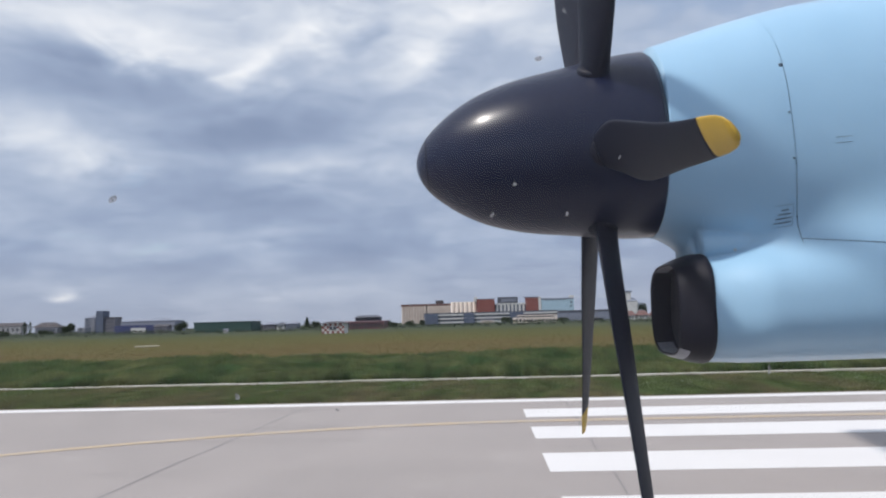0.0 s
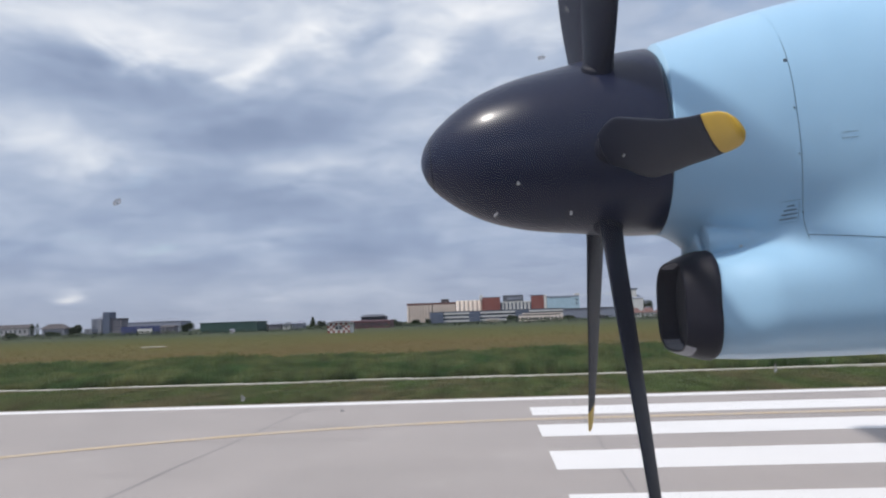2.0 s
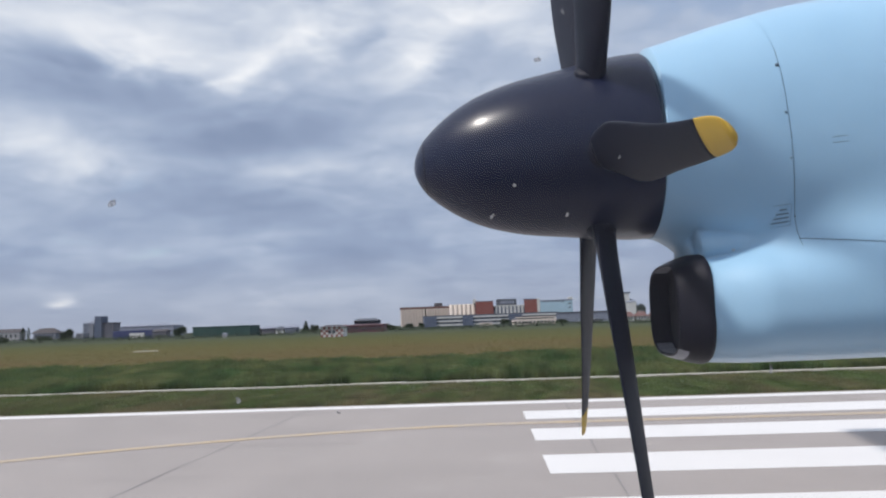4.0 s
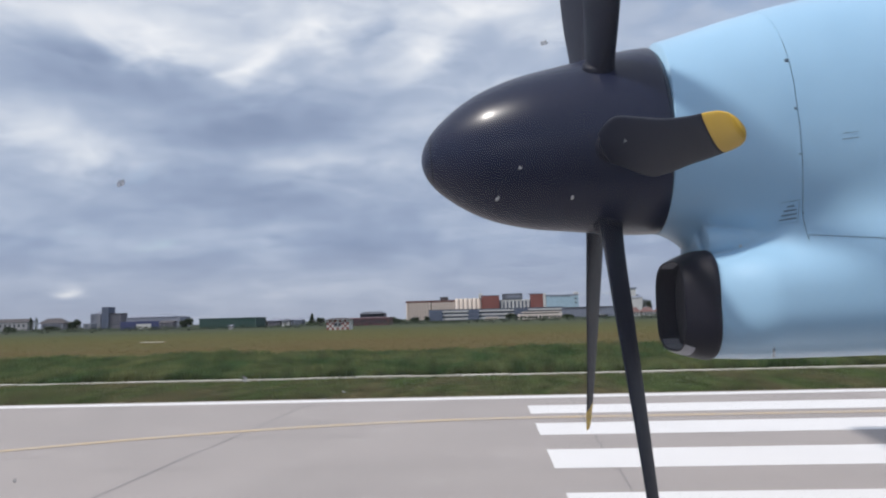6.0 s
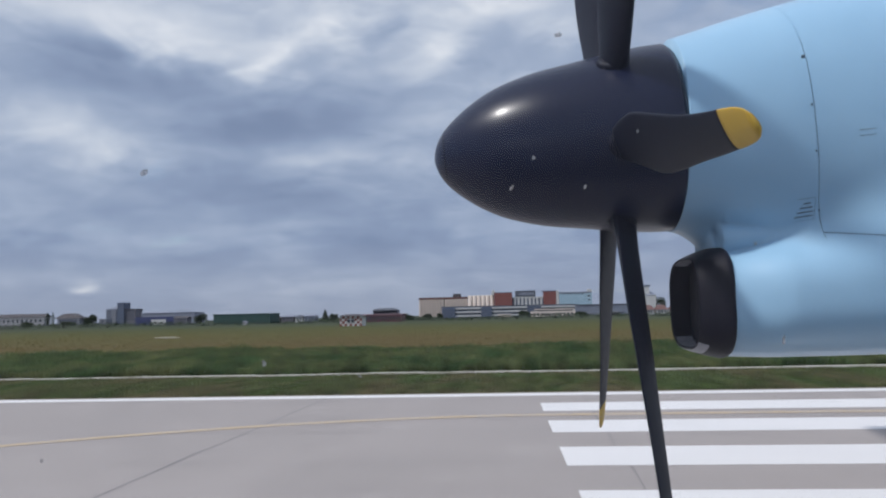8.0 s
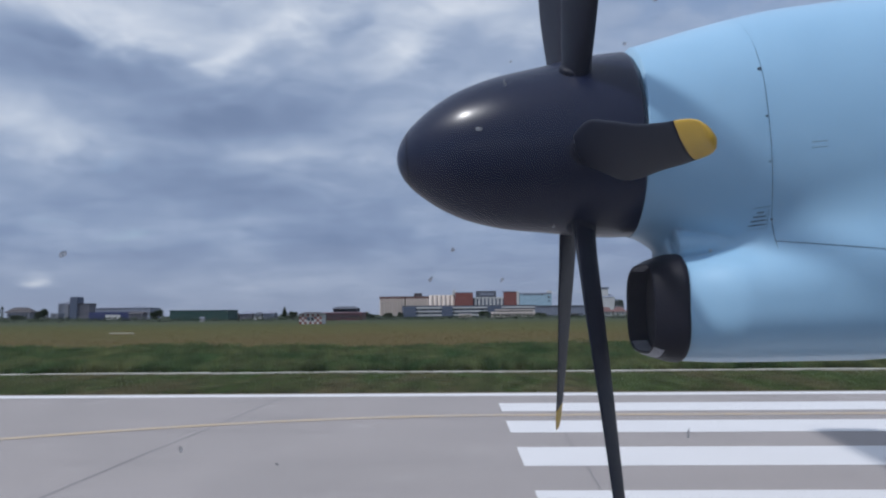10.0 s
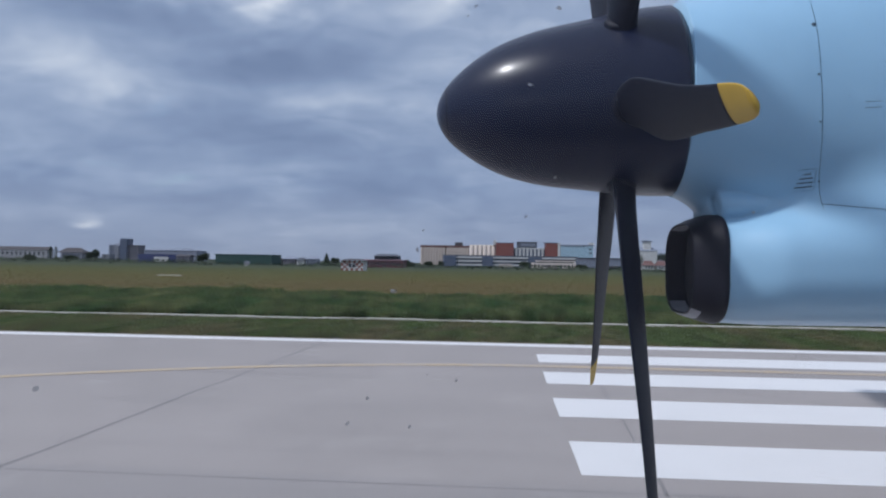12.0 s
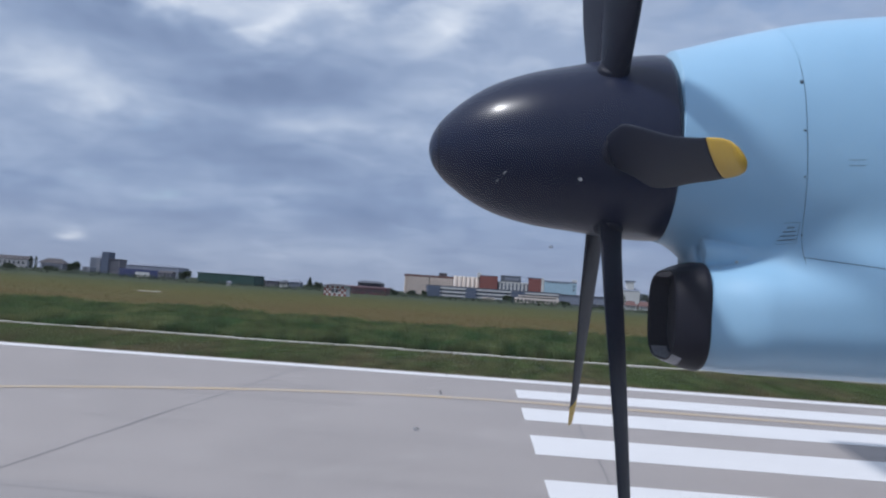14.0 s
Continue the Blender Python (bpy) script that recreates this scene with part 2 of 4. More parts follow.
def meadow():
    """Mown verge, tall grass and, further out, a drying hay field."""
    m = bpy.data.materials.new("meadow_soil")
    m.use_nodes = True
    n = Net(m.node_tree)
    at = n.node("ShaderNodeTexCoord").outputs["Object"]
    sp = n.node("ShaderNodeSeparateXYZ", None, Vector=at)
    lay = n.node("ShaderNodeMapping", None, Vector=at, Scale=(0.02, 0.06, 1.0)).outputs[0]
    drift = n.noise(lay, 1.0, 6.0, 0.6, 0.6)
    tuft = n.noise(at, 1.1, 6.0, 0.65, 0.3)
    y = n.math("ADD", sp.outputs[1], n.math("MULTIPLY", n.math("SUBTRACT", drift, 0.5), 60.0))
    far = n.math("DIVIDE", y, 400.0, clamp=True)
    c = n.ramp(far, ((0.0, (0.085, 0.102, 0.046)), (0.12, (0.066, 0.090, 0.042)), (0.165, (0.100, 0.066, 0.018)), (0.32, (0.086, 0.076, 0.015)), (0.52, (0.056, 0.066, 0.018)), (0.70, (0.044, 0.053, 0.029)), (1.0, (0.032, 0.040, 0.027))))
    c = n.mix(n.math("MULTIPLY", n.ramp(drift, ((0.45, 0.0), (0.7, 1.0))), 0.5), c, (0.074, 0.092, 0.028))
    bare = n.math("ADD", n.math("SUBTRACT", 27.0, sp.outputs[1]), n.math("MULTIPLY", n.math("SUBTRACT", n.noise(at, 0.5, 4.0, 0.6), 0.5), 3.0))
    c = n.mix(n.math("MULTIPLY", n.ramp(bare, ((0.0, 0.0), (1.0, 1.0))), 0.8), c, (0.150, 0.125, 0.088))      # dry edge of the verge
    c = n.mix(0.3, c, n.ramp(tuft, ((0.3, 0.6), (0.7, 1.2))), "MULTIPLY")
    p = n.node("ShaderNodeBsdfPrincipled", None, Base_Color=c, Roughness=0.9)
    p.inputs["Specular IOR Level"].default_value = 0.15
    n.put(p.inputs["Normal"], n.node("ShaderNodeBump", None, Strength=0.06, Distance=0.1, Height=tuft))
    n.node("ShaderNodeOutputMaterial", None, Surface=p)
    return m


def glass_pane():
    m = bpy.data.materials.new("acrylic_pane")
    m.use_nodes = True
    n = Net(m.node_tree)
    clear = n.node("ShaderNodeBsdfTransparent", None, Color=(0.985, 0.99, 0.99, 1.0))
    shine = n.node("ShaderNodeBsdfGlossy", None, Roughness=0.02)
    film = n.node("ShaderNodeBsdfTranslucent", None, Color=(0.85, 0.85, 0.9, 1.0))
    dull = n.node("ShaderNodeMixShader", None, Fac=0.013, i1=clear.outputs[0], i2=film.outputs[0])
    mix = n.node("ShaderNodeMixShader", None, Fac=0.015, i1=dull.outputs[0], i2=shine.outputs[0])
    n.node("ShaderNodeOutputMaterial", None, Surface=mix)
    return m


def dried_dirt():
    """Thin milky residue: scatters the light that falls through it."""
    m = bpy.data.materials.new("dried_dirt")
    m.use_nodes = True
    n = Net(m.node_tree)
    at = n.node("ShaderNodeTexCoord").outputs["Object"]
    k = n.ramp(n.noise(at, 2500.0, 3.0, 0.6), ((0.35, 0.10), (0.65, 0.80)))
    milk = n.node("ShaderNodeBsdfTranslucent", None, Color=(0.66, 0.65, 0.64, 1.0))
    clear = n.node("ShaderNodeBsdfTransparent", None, Color=(0.62, 0.61, 0.61, 1.0))
    mix = n.node("ShaderNodeMixShader", None, Fac=k, i1=clear.outputs[0], i2=milk.outputs[0])
    n.node("ShaderNodeOutputMaterial", None, Surface=mix)
    return m


M["speck"] = dried_dirt()
M["concrete"] = concrete()
M["white_mark"] = worn_marking("white_marking", (0.73, 0.72, 0.73), (0.40, 0.38, 0.37), 0.58)
M["yellow_mark"] = worn_marking("faded_yellow_marking", (0.50, 0.385, 0.26), (0.41, 0.36, 0.315), 0.46)
M["joint"] = material("joint_sealant", (0.20, 0.185, 0.185), 0.8, (0.28, 0.26, 0.255), 0.5, 0.5)
M["kerb"] = material("pale_kerb", (0.56, 0.53, 0.49), 0.85, (0.30, 0.30, 0.22), 0.9, 0.7, 0.2, 20)
M["meadow"] = meadow()
M["pane"] = glass_pane()


def sward(name, colour, second, mottle):
    """Grass blades, which let light through."""
    m = bpy.data.materials.new(name)
    m.use_nodes = True
    n = Net(m.node_tree)
    at = n.node("ShaderNodeTexCoord").outputs["Object"]
    at = n.node("ShaderNodeMapping", None, Vector=at, Scale=(1.2, 0.4, 1.0)).outputs[0]
    blot = n.noise(at, 0.32, 5.0, 0.65, 0.5)
    tuft = n.noise(at, 1.2, 3.0, 0.6)
    r = n.node("ShaderNodeNewGeometry").outputs["Random Per Island"]
    c = n.mix(n.ramp(blot, ((0.40, 0.0), (0.62, 1.0))), colour, second)
    c = n.mix(mottle, c, n.ramp(tuft, ((0.32, 0.45), (0.68, 1.5))), "MULTIPLY")
    c = n.mix(mottle * 0.4, c, n.ramp(r, ((0.0, 0.5), (1.0, 1.4))), "MULTIPLY")
    a = n.node("ShaderNodeBsdfDiffuse", None, Color=c)
    t = n.node("ShaderNodeBsdfTranslucent", None, Color=c)
    mix = n.node("ShaderNodeMixShader", None, Fac=0.5, i1=a.outputs[0], i2=t.outputs[0])
    n.node("ShaderNodeOutputMaterial", None, Surface=mix)
    return m


for nm, c1, c2, k in (("grass_short", (0.125, 0.172, 0.064), (0.205, 0.178, 0.098), 0.7), ("grass_tall", (0.078, 0.138, 0.054), (0.190, 0.205, 0.088), 0.9), ("grass_hay", (0.130, 0.094, 0.025), (0.104, 0.104, 0.025), 0.08)):
    M[nm] = sward(nm, c1, c2, k)
M["leaf"] = material("leaf", (0.045, 0.065, 0.034), 0.7, (0.030, 0.045, 0.024), 0.3, 0.8, island=0.5, spec=0.2)
M["bark"] = material("bark", (0.10, 0.08, 0.06), 0.9, (0.06, 0.05, 0.04), 2.0, 0.7)
# left houses' wall and roof colours are darkened and blued for cloud shade
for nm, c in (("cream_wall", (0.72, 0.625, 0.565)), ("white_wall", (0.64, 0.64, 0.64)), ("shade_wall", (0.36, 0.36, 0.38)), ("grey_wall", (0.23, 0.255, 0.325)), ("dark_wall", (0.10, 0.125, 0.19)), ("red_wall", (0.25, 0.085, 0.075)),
              ("brown_roof", (0.075, 0.068, 0.078)), ("red_roof", (0.16, 0.088, 0.082)), ("pale_roof", (0.25, 0.27, 0.345)), ("sky_blue_wall", (0.40, 0.56, 0.68)), ("cloud_shade_wall", (0.22, 0.23, 0.275)), ("blue_wall", (0.042, 0.055, 0.155)),
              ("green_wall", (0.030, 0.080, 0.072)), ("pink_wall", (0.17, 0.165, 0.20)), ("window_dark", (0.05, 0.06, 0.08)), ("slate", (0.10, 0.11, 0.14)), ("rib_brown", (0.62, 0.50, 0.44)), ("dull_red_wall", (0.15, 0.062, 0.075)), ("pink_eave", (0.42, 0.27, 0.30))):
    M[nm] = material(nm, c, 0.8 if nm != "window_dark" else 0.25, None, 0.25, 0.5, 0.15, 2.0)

# ---------------------------------------------------------------- building tools


def thing(name, place=(0, 0, 0), label="", category="", group="", kind=""):
    ob = new(name)
    ob.empty_display_size = 0.2
    ob.location = place
    return tagged(ob, label, category, group, kind)


def part(name, bm, mat, parent, label="", smooth=False):
    """Links a bmesh, in world places, as one mesh under a thing or a part."""
    me = bpy.data.meshes.new(name)
    bm.to_mesh(me)
    bm.free()
    return part_of(name, me, mat, parent, label, smooth)


def part_of(name, me, mat, parent, label="", smooth=False):
    if mat and not me.materials:
        me.materials.append(mat)
    if smooth:
        me.polygons.foreach_set("use_smooth", [True] * len(me.polygons))
    ob = new(name, me)
    if parent:
        chain, up = Vector((0, 0, 0)), parent
        while up:
            chain += up.location
            up = up.parent
        ob.parent = parent
        if parent.type == "EMPTY":
            ob.matrix_parent_inverse = Matrix.Translation(-chain)
    if label:
        ob["label"] = label
    return ob


def box(bm, x0, y0, z0, x1, y1, z1, bevel=0.0):
    vs = [bm.verts.new((x, y, z)) for z in (z0, z1) for y in (y0, y1) for x in (x0, x1)]
    fs = [bm.faces.new([vs[i] for i in f]) for f in ((0, 2, 3, 1), (4, 5, 7, 6), (0, 1, 5, 4), (2, 6, 7, 3), (0, 4, 6, 2), (1, 3, 7, 5))]
    if bevel:
        bmesh.ops.bevel(bm, geom=list({e for f in fs for e in f.edges}), offset=bevel, segments=2, affect="EDGES", profile=0.5)
    return bm


def boxes(*rows, bevel=0.0):
    bm = bmesh.new()
    for r in rows:
        box(bm, *r, bevel=bevel)
    return bm


def rings(bm, loops, close=True, cap0=False, cap1=False):
    """Skins a row of closed loops of points."""
    rows = [[bm.verts.new(p) for p in loop] for loop in loops]
    n = len(rows[0])
    for a, b in zip(rows, rows[1:]):
        for i in range(n if close else n - 1):
            j = (i + 1) % n
            bm.faces.new((a[i], a[j], b[j], b[i]))
    if cap0:
        bm.faces.new(rows[0][::-1])
    if cap1:
        bm.faces.new(rows[-1])
    bmesh.ops.recalc_face_normals(bm, faces=bm.faces)
    return bm


def strip(bm, left, right, z=None):
    """A ribbon between two rows of points."""
    a = [bm.verts.new(p) for p in left]
    b = [bm.verts.new(p) for p in right]
    for i in range(len(a) - 1):
        bm.faces.new((a[i], b[i], b[i + 1], a[i + 1]))
    return bm


def gable(bm, x0, x1, y0, y1, z0, z1, hip=0.0):
    """A pitched roof with its ridge along x; hip: how far the ridge is drawn in at each end."""
    ym = (y0 + y1) / 2
    pts = [(x0, y0, z0), (x1, y0, z0), (x1, y1, z0), (x0, y1, z0), (x0 + hip, ym, z1), (x1 - hip, ym, z1)]
    vs = [bm.verts.new(p) for p in pts]
    for f in ((0, 1, 5, 4), (2, 3, 4, 5), (1, 2, 5), (3, 0, 4), (3, 2, 1, 0)):
        bm.faces.new([vs[i] for i in f])
    return bm

# ---------------------------------------------------------------- ground and runway
ground_bm = bmesh.new()
gx = [-4500, -1500, -600, -250, -120, -60, -30, 0, 30, 60, 120, 250, 600, 1500, 4500]
gy = [-4500, -1500, -500, -150, -60, -28, 0, 26.55, 34, 60, 100, 160, 260, 420, 700, 1100, 1800, 4700]
grid = [[ground_bm.verts.new((x, y, -0.02)) for x in gx] for y in gy]
for r0, r1 in zip(grid, grid[1:]):
    for i in range(len(gx) - 1):
        ground_bm.faces.new((r0[i], r0[i + 1], r1[i + 1], r1[i]))
tagged(part("ground", ground_bm, M["meadow"], None), "flat airfield meadow of green and hay-coloured grass", "ground", kind="structure")

EDGE = 25.25
runway = tagged(part("runway", boxes((-260, -28.4, -0.3, 320, EDGE, 0.0)), M["concrete"], None), "pale grey-beige concrete runway, stained and jointed", "runway", kind="structure")


def mark(name, x0, y0, x1, y1, mat, label, z=0.004):
    return part(name, boxes((x0, y0, z - 0.003, x1, y1, z)), mat, runway, label)


# threshold bars: 1.8 m wide with 1.8 m between them
for k in range(6):
    y1 = 22.32 - 3.6 * k
    mark("threshold_stripe", 1.02, y1 - 1.8, 31.0, y1, M["white_mark"], "worn white painted runway threshold bar")
for k in range(6):
    y1 = -24.1 + 3.6 * k
    mark("threshold_stripe", 1.02, y1 - 1.8, 31.0, y1, M["white_mark"], "worn white painted runway threshold bar")
mark("edge_line", -260, 24.3, 320, 25.0, M["white_mark"], "continuous white painted runway side stripe")
mark("edge_line", -260, -27.9, 320, -27.0, M["white_mark"], "continuous white painted runway side stripe")

# lead-in line of a taxiway, curving towards the side of the runway
lead = []
for i in range(61):
    x = -34 + i * 1.0
    y = 19.75 - 0.0265 * max(0.0, 1.6 - x) ** 2 if x > -12 else 19.75 - 0.0265 * 13.6 ** 2 - 0.7208 * (-12 - x)
    lead.append((x, y))
bm = bmesh.new()
strip(bm, [(x, y - 0.20, 0.0075) for x, y in lead], [(x, y + 0.20, 0.0075) for x, y in lead])
part("lead_line", bm, M["yellow_mark"], runway, "thin faded yellow taxi lead-in line")


def joint(pts, width):
    bm = bmesh.new()
    left, right = [], []
    for i, (x, y) in enumerate(pts):
        a, b = Vector(pts[max(0, i - 1)]), Vector(pts[min(len(pts) - 1, i + 1)])
        n = (b - a).orthogonal().normalized() if (b - a).length else Vector((1, 0))
        wd = width * (0.7 + 0.6 * random.random()) / 2
        left.append((x - n.x * wd, y - n.y * wd, 0.0015))
        right.append((x + n.x * wd, y + n.y * wd, 0.0015))
    strip(bm, left, right)
    bmesh.ops.recalc_face_normals(bm, faces=bm.faces)
    for f in bm.faces:
        if f.normal.z < 0:
            f.normal_flip()
    return part("slab_joint", bm, M["joint"], runway, "narrow dark sealed joint in the concrete")


for k in range(-4, 6):
    x0 = -5.9 + 8.05 * k
    joint([(x0 + 0.035 * (y - 16) + random.uniform(-0.03, 0.03), y) for y in range(-27, 27, 1)], (0.07 if k == 0 else 0.04 if k == 1 else 0.025))
for y0 in (9.06, 1.5, -6.0, -13.5, -21.0):
    joint([(x, y0 + random.uniform(-0.02, 0.02)) for x in range(-60, 61, 2)], 0.03)

# narrow pale concrete strip in the grass, with gaps overgrown
kerb_bm = bmesh.new()
x = -150.0
while x < 150.0:
    n = random.uniform(2.0, 3.2)
    dy, dz = random.uniform(-0.05, 0.05), random.uniform(-0.02, 0.03)
    box(kerb_bm, x, 33.72 + dy, -0.3, x + n - 0.03, 34.06 + dy + random.uniform(-0.08, 0.08), 0.06 + dz, bevel=0.02)
    x += n
tagged(part("kerb", kerb_bm, M["kerb"], None), "low pale concrete channel kerb running through the grass", "kerb", kind="structure")
slab = bmesh.new()
box(slab, -52.3, 112.0, -0.2, -48.9, 113.2, 0.09, bevel=0.05)
tagged(part("concrete_pad", slab, M["kerb"], None), "flat pale concrete pad lying in the meadow", "concrete pad")


def hay_edge(x):
    """How far out the tall grass gives way to the hay."""
    return 59.0 + 2.2 * np.sin(0.21 * x) + 1.6 * np.sin(0.53 * x + 1.0) + 0.9 * np.sin(1.7 * x)


def grass(name, x0, x1, y0, y1, count, low, high, wide, mat, label, blades=3, seed=1, edge=""):
    """A stand of grass: each clump is a fan of narrow bent blades."""
    g = np.random.default_rng(seed)
    y = y0 + (y1 - y0) * g.random(count) ** 1.25
    span = 1.0 if y1 < 40 else 0.82
    half = np.maximum(6.0, y * span)
    x = np.clip((g.random(count) * 2 - 1) * half, x0, x1) - 0.06 * y
    if edge == "inside":
        y = y0 + (y - y0) * (hay_edge(x) - y0) / (y1 - y0)
    elif edge == "outside":
        y = y1 - (y1 - y) * (y1 - hay_edge(x) + 2.0) / (y1 - y0)
    lump = 0.40 + 1.2 * (0.5 + 0.3 * np.sin(x * 0.55 + 2.1 * np.sin(y * 0.31)) * np.sin(y * 0.47 + x * 0.13) + 0.2 * np.sin(x * 1.9 + 1.7 * np.sin(y * 0.6)) * np.sin(y * 0.37 + x * 0.7))
    h = (low + (high - low) * g.random(count)) * lump
    vs, fs = [], []
    for b in range(blades):
        a = g.random(count) * 2 * np.pi
        wd = wide * (0.6 + 0.8 * g.random(count))
        lean = h * (0.15 + 0.55 * g.random(count))
        cx, cy = x + (g.random(count) - 0.5) * wide * 6, y + (g.random(count) - 0.5) * wide * 6
        dx, dy = np.cos(a), np.sin(a)
        k = g.random(count) * 2 * np.pi
        base = len(vs) * count
        for px, py, pz in ((cx - dx * wd, cy - dy * wd, np.full(count, -0.03)), (cx + dx * wd, cy + dy * wd, np.full(count, -0.03)),
                           (cx + dx * wd * 0.6 + np.cos(k) * lean * 0.35, cy + dy * wd * 0.6 + np.sin(k) * lean * 0.35, h * 0.6),
                           (cx - dx * wd * 0.6 + np.cos(k) * lean * 0.35, cy - dy * wd * 0.6 + np.sin(k) * lean * 0.35, h * 0.6),
                           (cx + np.cos(k) * lean, cy + np.sin(k) * lean, h)):
            vs.append(np.stack([px, py, pz], 1))
        i = np.arange(count) + base
        fs.append(("q", i, i + count, i + 2 * count, i + 3 * count))
        fs.append(("t", i + 3 * count, i + 2 * count, i + 4 * count))
    verts = np.concatenate(vs)
    faces = [tuple(r) for f in fs for r in np.stack(f[1:], 1).tolist()]
    me = bpy.data.meshes.new(name)
    me.from_pydata(verts.tolist(), [], faces)
    return tagged(part_of(name, me, mat, None), label, "grass", kind="stuff")


grass("verge_grass", -60, 60, 25.6, 33.6, 70000, 0.03, 0.08, 0.010, M["grass_short"], "short mown green verge grass beside the runway", seed=3)
grass("tall_grass", -75, 75, 34.3, 60, 110000, 0.14, 0.48, 0.016, M["grass_tall"], "tall dark green meadow grass in uneven clumps", seed=5, edge="inside")
grass("hay_grass", -190, 190, 60, 230, 34000, 0.010, 0.028, 0.030, M["grass_hay"], "dry brown and olive hay grass of the airfield", seed=7, edge="outside")

# ---------------------------------------------------------------- the airplane
plane = thing("airplane", (3.0, -1.03, 0.0), "light blue and white propeller airliner standing on the runway", "airplane")
AX_Y, PIVOT = 3.2, Vector((0.43, 3.2, 3.227))
TILT = Matrix.Translation(PIVOT) @ Matrix.Rotation(radians(-3.2), 4, "Y")

# spinner: a pointed dome, turned from a profile of place along the axis and radius
PROFILE = ((-0.700, 0.000), (-0.697, 0.026), (-0.680, 0.070), (-0.650, 0.112), (-0.620, 0.142), (-0.550, 0.196), (-0.470, 0.242), (-0.395, 0.272), (-0.280, 0.303), (-0.130, 0.327), (0.020, 0.350), (0.120, 0.362), (0.205, 0.365), (0.212, 0.362), (0.214, 0.30))


def spline(rows, s):
    """Smooth value between rows of (place, value)."""
    xs = [r[0] for r in rows]
    i = max(0, min(len(rows) - 2, next((k for k in range(len(xs) - 1) if s <= xs[k + 1]), len(xs) - 2)))
    p0, p1, p2, p3 = rows[max(0, i - 1)], rows[i], rows[i + 1], rows[min(len(rows) - 1, i + 2)]
    f = (s - p1[0]) / (p2[0] - p1[0])
    m1 = (p2[1] - p0[1]) / (p2[0] - p0[0]) * (p2[0] - p1[0])
    m2 = (p3[1] - p1[1]) / (p3[0] - p1[0]) * (p2[0] - p1[0])
    return (2 * f ** 3 - 3 * f ** 2 + 1) * p1[1] + (f ** 3 - 2 * f ** 2 + f) * m1 + (-2 * f ** 3 + 3 * f ** 2) * p2[1] + (f ** 3 - f ** 2) * m2


def turned(profile, around=72):
    bm = bmesh.new()
    loops = []
    for x, r in profile:
        r = max(r, 0.0005)
        loops.append([TILT @ Vector((x, r * math.cos(a), r * math.sin(a))) for a in (2 * math.pi * i / around for i in range(around))])
    return rings(bm, loops, cap0=True, cap1=True)


fine_profile = [(-0.700, 0.0)] + [(-0.7 + 0.905 * (i / 40) ** 1.8, 0.0) for i in range(1, 41)]
fine_profile = [(x, max(0.0, spline(PROFILE[:13], x))) for x, _ in fine_profile]
spinner = part("spinner", turned(fine_profile + list(PROFILE[13:])), M["black_paint"], plane, "glossy black propeller spinner", True)
# nose cap seam of the spinner
for x0 in (-0.655,):
    r = spline(PROFILE[:13], x0)
    r2 = spline(PROFILE[:13], x0 + 0.004)
    part("spinner_seam", turned([(x0, r - 0.01), (x0, r + 0.0012), (x0 + 0.004, r2 + 0.0012), (x0 + 0.004, r2 - 0.01)]), M["rubber"], spinner, "", True)
part("back_plate", turned([(0.214, 0.30), (0.216, 0.352), (0.226, 0.352), (0.23, 0.30)]), M["seam"], spinner, "thin dark rim behind the spinner", True)


def blade_section(r, grow=1.0):
    """Outline of the blade at radius r: axial and tangential offsets."""
    chord = spline(((0.25, 0.12), (0.36, 0.145), (0.50, 0.185), (0.70, 0.215), (0.95, 0.180), (1.20, 0.132), (1.45, 0.100), (1.60, 0.082), (1.66, 0.062), (1.68, 0.040)), r)
    thick = spline(((0.25, 0.085), (0.40, 0.052), (0.65, 0.030), (1.0, 0.022), (1.35, 0.016), (1.68, 0.008)), r) * grow
    pitch = -radians(spline(((0.25, 40.0), (0.36, 31.0), (0.50, 28.0), (0.70, 26.0), (1.0, 26.0), (1.35, 28.0), (1.68, 28.0)), r))
    sweep = spline(((0.25, 0.0), (0.8, -0.008), (1.3, 0.0), (1.68, 0.02)), r)
    out = []
    for i in range(20):
        a = 2 * math.pi * i / 20
        c = math.cos(a) * chord / 2 + sweep
        t = math.sin(a) * thick / 2 * (1.25 - 0.45 * math.cos(a))
        out.append((c * math.sin(pitch) + t * math.cos(pitch), c * math.cos(pitch) - t * math.sin(pitch)))
    return out


def blade_mesh(r0, r1, n, grow=1.0, cap=True):
    bm = bmesh.new()
    loops = [[(ax, ta, r0 + (r1 - r0) * i / n) for ax, ta in blade_section(r0 + (r1 - r0) * i / n, grow)] for i in range(n + 1)]
    rings(bm, loops, cap0=cap, cap1=cap)
    me = bpy.data.meshes.new("propeller_blade")
    bm.to_mesh(me)
    bm.free()
    return me


